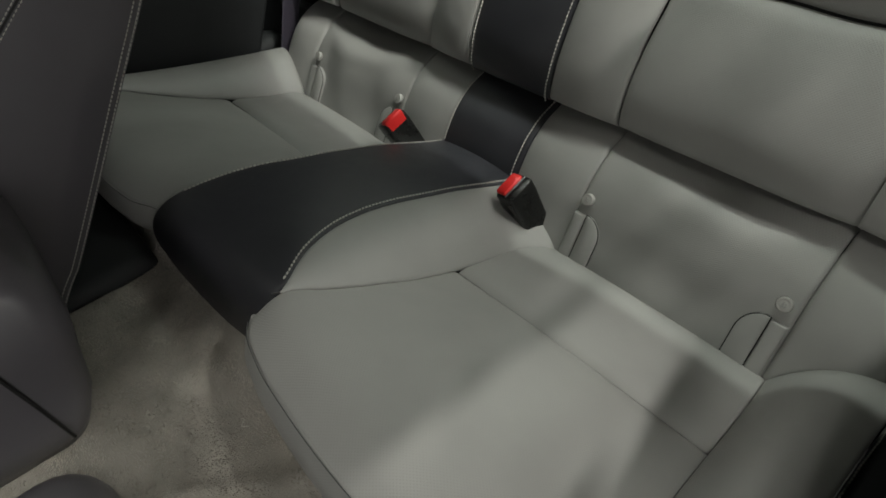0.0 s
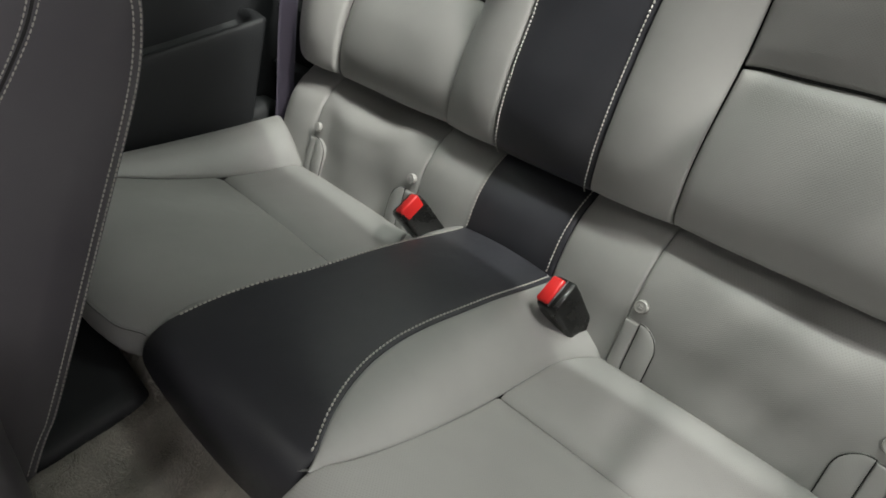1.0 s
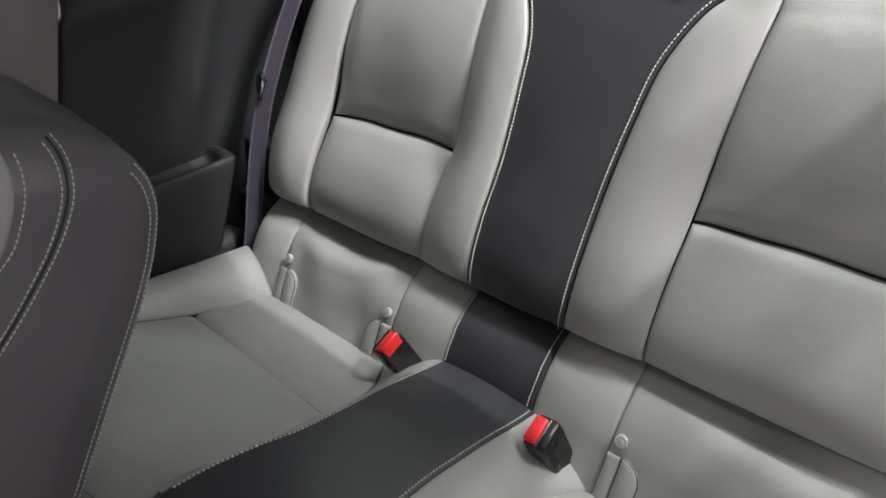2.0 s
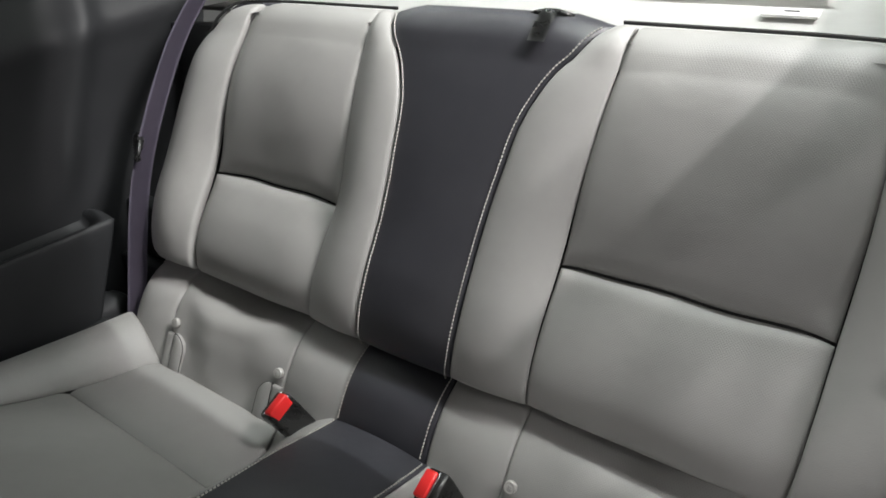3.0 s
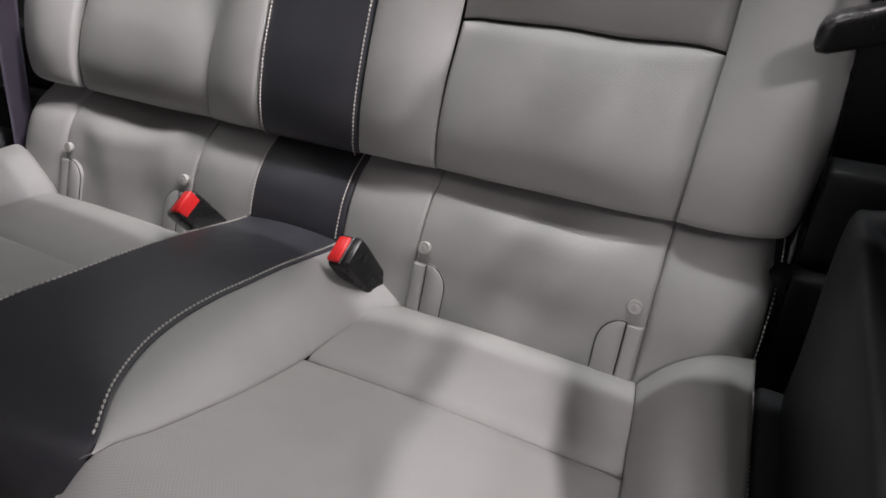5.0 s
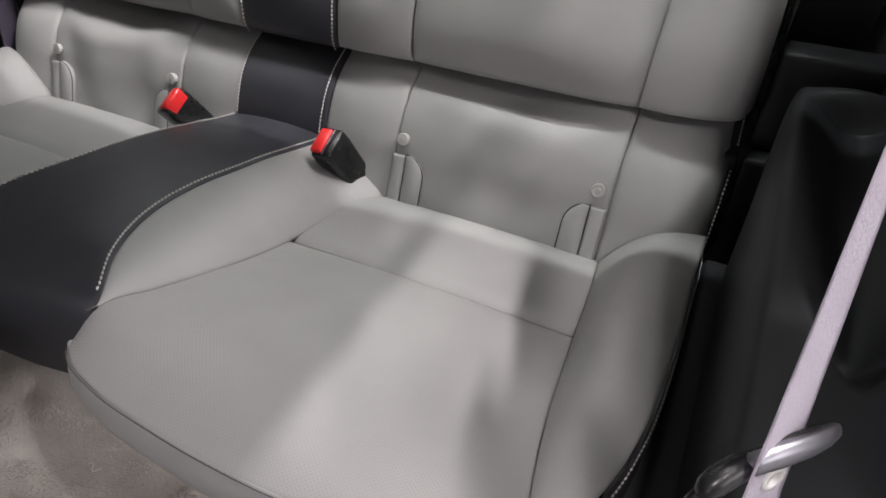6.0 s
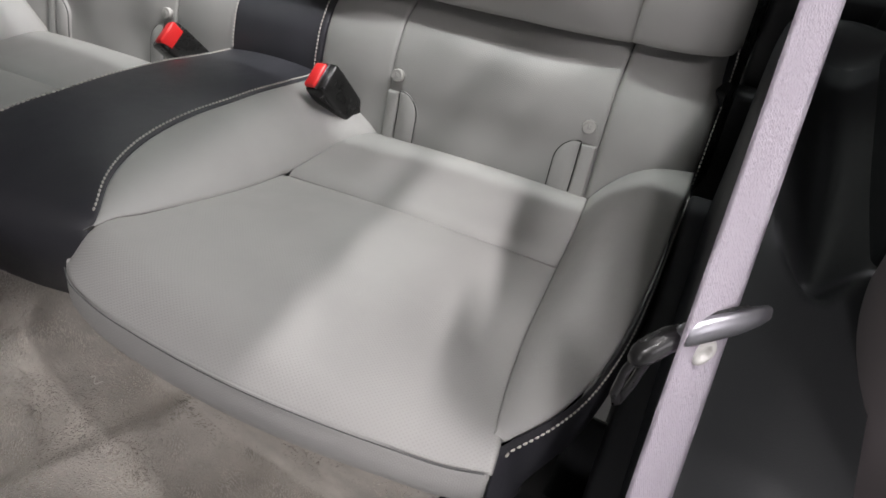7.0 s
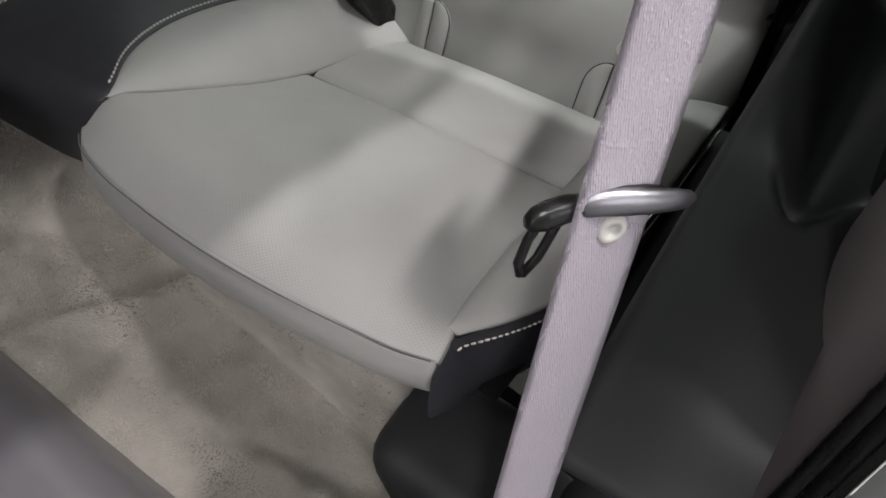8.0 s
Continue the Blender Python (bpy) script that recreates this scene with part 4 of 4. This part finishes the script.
# The tongue: a flat steel plate with a slot for the webbing, a plastic grip, and a blade that hangs below.
grip_end, plate_end = Vector((0.6206, -0.4783, 0.6999)), Vector((0.6663, -0.4248, 0.6881))
axis = (plate_end - grip_end).normalized()
outward = (outward - axis * outward.dot(axis)).normalized()
frame_t = Matrix((axis, outward, outward.cross(axis) if outward.cross(axis).z > 0 else axis.cross(outward))).transposed().to_4x4()
frame_t.translation = (grip_end + plate_end) / 2


def tongue_bar(rows):
    """A flat bar across the belt: rows of (across, out, along, half thickness, half height)."""
    rings = []
    for a, o, l, ht, hh in rows:
        rings.append([frame_t @ Vector((a, o + ht * math.cos(k), l + hh * math.sin(k))) for k in [2 * math.pi * i / 14 for i in range(14)]])
    return loft(rings)


part("tongue_plate", tongue_bar(((-0.019, 0.001, 0.0042, 0.0026, 0.0040), (-0.014, 0.002, 0.0052, 0.0034, 0.0055), (-0.002, 0.003, 0.0052, 0.0038, 0.0060), (0.012, 0.003, 0.0038, 0.0038, 0.0056), (0.024, 0.002, 0.0022, 0.0034, 0.0048), (0.031, 0.001, 0.0010, 0.0026, 0.0038), (0.0345, 0.000, 0.0004, 0.0012, 0.0018))), STEEL, belt, "worn steel belt tongue")
# Thin black bar standing in for the plate's shadow on the webbing.
part("tongue_shade_bar", tongue_bar(((-0.015, 0.000, 0.0080, 0.0014, 0.0016), (-0.008, 0.001, 0.0094, 0.0014, 0.0016), (0.010, 0.001, 0.0086, 0.0014, 0.0016), (0.020, 0.000, 0.0062, 0.0014, 0.0016))), HARD, belt)
part("tongue_grip", tongue_bar(((-0.014, 0.001, 0.004, 0.0040, 0.0050), (-0.020, 0.000, 0.0028, 0.0046, 0.0060), (-0.028, 0.000, 0.0008, 0.0046, 0.0064), (-0.033, 0.000, -0.0002, 0.0038, 0.0050), (-0.0355, 0.000, -0.0006, 0.002, 0.0025))), HARD, belt)
for bend in (((-0.028, -0.003, -0.004), (-0.030, -0.006, -0.014), (-0.032, -0.007, -0.026), (-0.030, -0.007, -0.033)), ((-0.020, -0.003, -0.003), (-0.021, -0.006, -0.014), (-0.024, -0.007, -0.025), (-0.030, -0.007, -0.033))):
    part("tongue_blade", tube([frame_t @ Vector(p) for p in bend], 0.0024, 8, flat=0.7), HARD, belt, "black steel blade with slot")
disc = [[frame_t @ Vector((r * math.cos(2 * math.pi * k / 20), h, -0.0085 + r * math.sin(2 * math.pi * k / 20))) for k in range(20)] for r, h in ((0.0066, -0.003), (0.0066, 0.0020), (0.0056, 0.0032), (0.0030, 0.0032), (0.0026, 0.0020), (0.0008, 0.0020))]
part("stop_button", loft(disc), BUTTON, belt, "pale plastic stop button")

for s in SIDES:
    strap = thing("rear_seat_belt", (0.66 * s, 0.02, 0.40), "black ribbed rear seat belt through a solid guide" if s > 0 else "purple grey rear seat belt, darkened for the shade beside the bench", "seat belt", "rear seat belts")

    def rear_web(u, v):
        path_x, path_y, path_z = table((0, 0.600), (0.55, 0.620), (0.7, 0.628), (1, 0.636)), table((0, 0.40), (0.4, 0.20), (0.62, 0.105), (1, -0.005)), table((0, 1.06), (0.4, 0.86), (0.62, 0.70), (1, 0.38))
        return Vector((s * (path_x(v) + 0.010 * (u - 0.5)), path_y(v) + 0.046 * (u - 0.5), path_z(v) - 0.010 * (u - 0.5)))

    part("webbing", plain_sheet(rear_web, 6, 60, 0.0012), HARD if s > 0 else WEB_SHADED, strap)
    guide = [Vector((s * x, y, z)) for x, y, z in ((0.600, 0.078, 0.712), (0.598, 0.070, 0.704), (0.606, 0.078, 0.698), (0.640, 0.100, 0.712), (0.650, 0.112, 0.728), (0.635, 0.112, 0.736), (0.608, 0.094, 0.728))]
    if s < 0:
        part("belt_guide", tube(guide, 0.0060, 8, closed=True, flat=0.7), HARD, strap, "black plastic belt guide loop")
    else:
        plate = [[(span(0.588, 0.70, t), span(0.060, 0.120, t) + a, span(0.727, 0.745, t) + b) for a, b in rounded_ring(0.014 * w, 0.017 * w, 0.008 * w, 4)] for t, w in ((-0.06, 0.4), (-0.03, 0.8), (0.05, 1.0), (0.4, 1.05), (1.0, 1.1))]
        part("belt_guide", loft(plate), HARD, strap, "solid black plastic belt guide")

for s in SIDES:
    buckle = thing("seat_belt_buckle", (0.142 * s, -0.03, 0.35), "black plastic belt buckle with red release button", "buckle", "rear belt buckles")
    m = Matrix.Translation((0.138 * s, -0.050, 0.387)) @ Matrix.Rotation(radians(20), 4, "X") @ Matrix.Rotation(radians(-10 if s > 0 else -22), 4, "Y") @ Matrix.Rotation(radians(-90 * s), 4, "Z") @ Matrix.Scale(1.08, 4)

    def placed(bm):
        bm.transform(m)
        return bm

    housing = [[(a, b + 0.003, z) for a, b in rounded_ring(hx, hy, 0.005, 4)] for z, hx, hy in ((-0.085, 0.015, 0.011), (-0.035, 0.0200, 0.0140), (0.030, 0.0225, 0.0160), (0.044, 0.0220, 0.0155), (0.047, 0.0205, 0.0140))]
    part("housing", placed(loft(housing)), HARD, buckle)
    part("release_button", placed(box(-0.0180, 0.0180, -0.0130, 0.0052, 0.030, 0.0515, 0.0032, 3)), RED, buckle, "red release button")
    part("slot", placed(box(-0.0165, 0.0165, 0.0095, 0.0145, 0.044, 0.0478, 0.0008)), PIPING, buckle)
    part("chrome_rim", placed(box(-0.0195, 0.0195, 0.0060, 0.0078, 0.0440, 0.0490, 0.0005)), STEEL, buckle)

# Pull strap over the top of the centre strip.
pull = thing("release_strap", (0.100, 0.33, 0.94), "short black release strap over the backrest top", "strap")
loop_line = [Vector(p) for p in ((0.060, 0.330, 0.953), (0.076, 0.326, 0.958), (0.093, 0.324, 0.960), (0.110, 0.326, 0.958), (0.126, 0.330, 0.953))]
part("bezel", tube(loop_line, 0.004, 8, flat=0.7), HARD, pull)
part("tab", plain_sheet(lambda u, v: Vector((span(0.083, 0.108, u), span(0.326, 0.274, v), span(0.963, 0.929, v**1.5))), 4, 8, 0.003), HARD, pull)

# Cover over a child seat tether on the parcel shelf, and the raised middle of the shelf.
cover = thing("tether_cover", (0.37, 0.52, 0.945), "small pale tether cover on the parcel shelf", "cover")
part("lid", box(0.335, 0.405, 0.49, 0.55, 0.942, 0.947, 0.002), SHELF, cover)
part("finger_notch", box(0.360, 0.380, 0.515, 0.521, 0.946, 0.9485, 0.0008), PIPING, cover)
rise = plain_sheet(lambda u, v: Vector((span(-0.42, 0.42, u) * (1 - 0.12 * v), span(0.62, 0.95, v), 0.952 + 0.030 * math.sin(math.pi * u) ** 0.5 * min(v * 3, 1))), 24, 12, 0.006)
tagged(part("shelf_trim", rise, SHELF), "raised pale middle of the parcel shelf", "shelf", kind="structure")

# A pale thread of lint on the carpet.
lint = [carpet_point(0.176 + 0.012 * k / 8, -0.527 + 0.003 * math.sin(k)) + Vector((0, 0, 0.0065)) for k in range(9)]
tagged(part("lint_thread", tube(lint, 0.0006, 6), THREAD), "short pale lint thread lying on the carpet", "lint")

# Pile of the carpet: short leaning tufts, brushed in changing directions.
rng = np.random.default_rng(4)
points = []
for x0, x1, y0, y1, count in ((-0.22, 0.56, -0.80, -0.478, 80000), (-0.35, -0.22, -0.80, -0.49, 6000), (0.10, 0.56, -1.0, -0.80, 9000)):
    points += list(zip(rng.uniform(x0, x1, count), rng.uniform(y0, y1, count)))
verts, faces = [], []
for x, y in points:
    p = carpet_point(x, y)
    a = 2.5 * math.pi * noise.noise(Vector((x * 7, y * 7, 5.0))) + 0.7 * math.pi * noise.noise(Vector((x * 45, y * 45, 9.0)))
    lean = 0.0022 + 0.0012 * noise.noise(Vector((x * 12, y * 12, 1.0)))
    tip = p + Vector((lean * math.cos(a), lean * math.sin(a), 0.0024 + 0.0007 * rng.uniform(-1, 1)))
    r, b, k = 0.0008, rng.uniform(0, 6.28), len(verts)
    verts += [(p.x + r * math.cos(b + 2.094 * i), p.y + r * math.sin(b + 2.094 * i), p.z - 0.001) for i in range(3)] + [tuple(tip)]
    faces += [(k, k + 1, k + 3), (k + 1, k + 2, k + 3), (k + 2, k, k + 3)]
pile = bpy.data.meshes.new("carpet_pile")
pile.from_pydata(verts, [], faces)
tagged(part("carpet_pile", pile, PILE, carpet, "short brushed pile of the carpet"), kind="stuff")
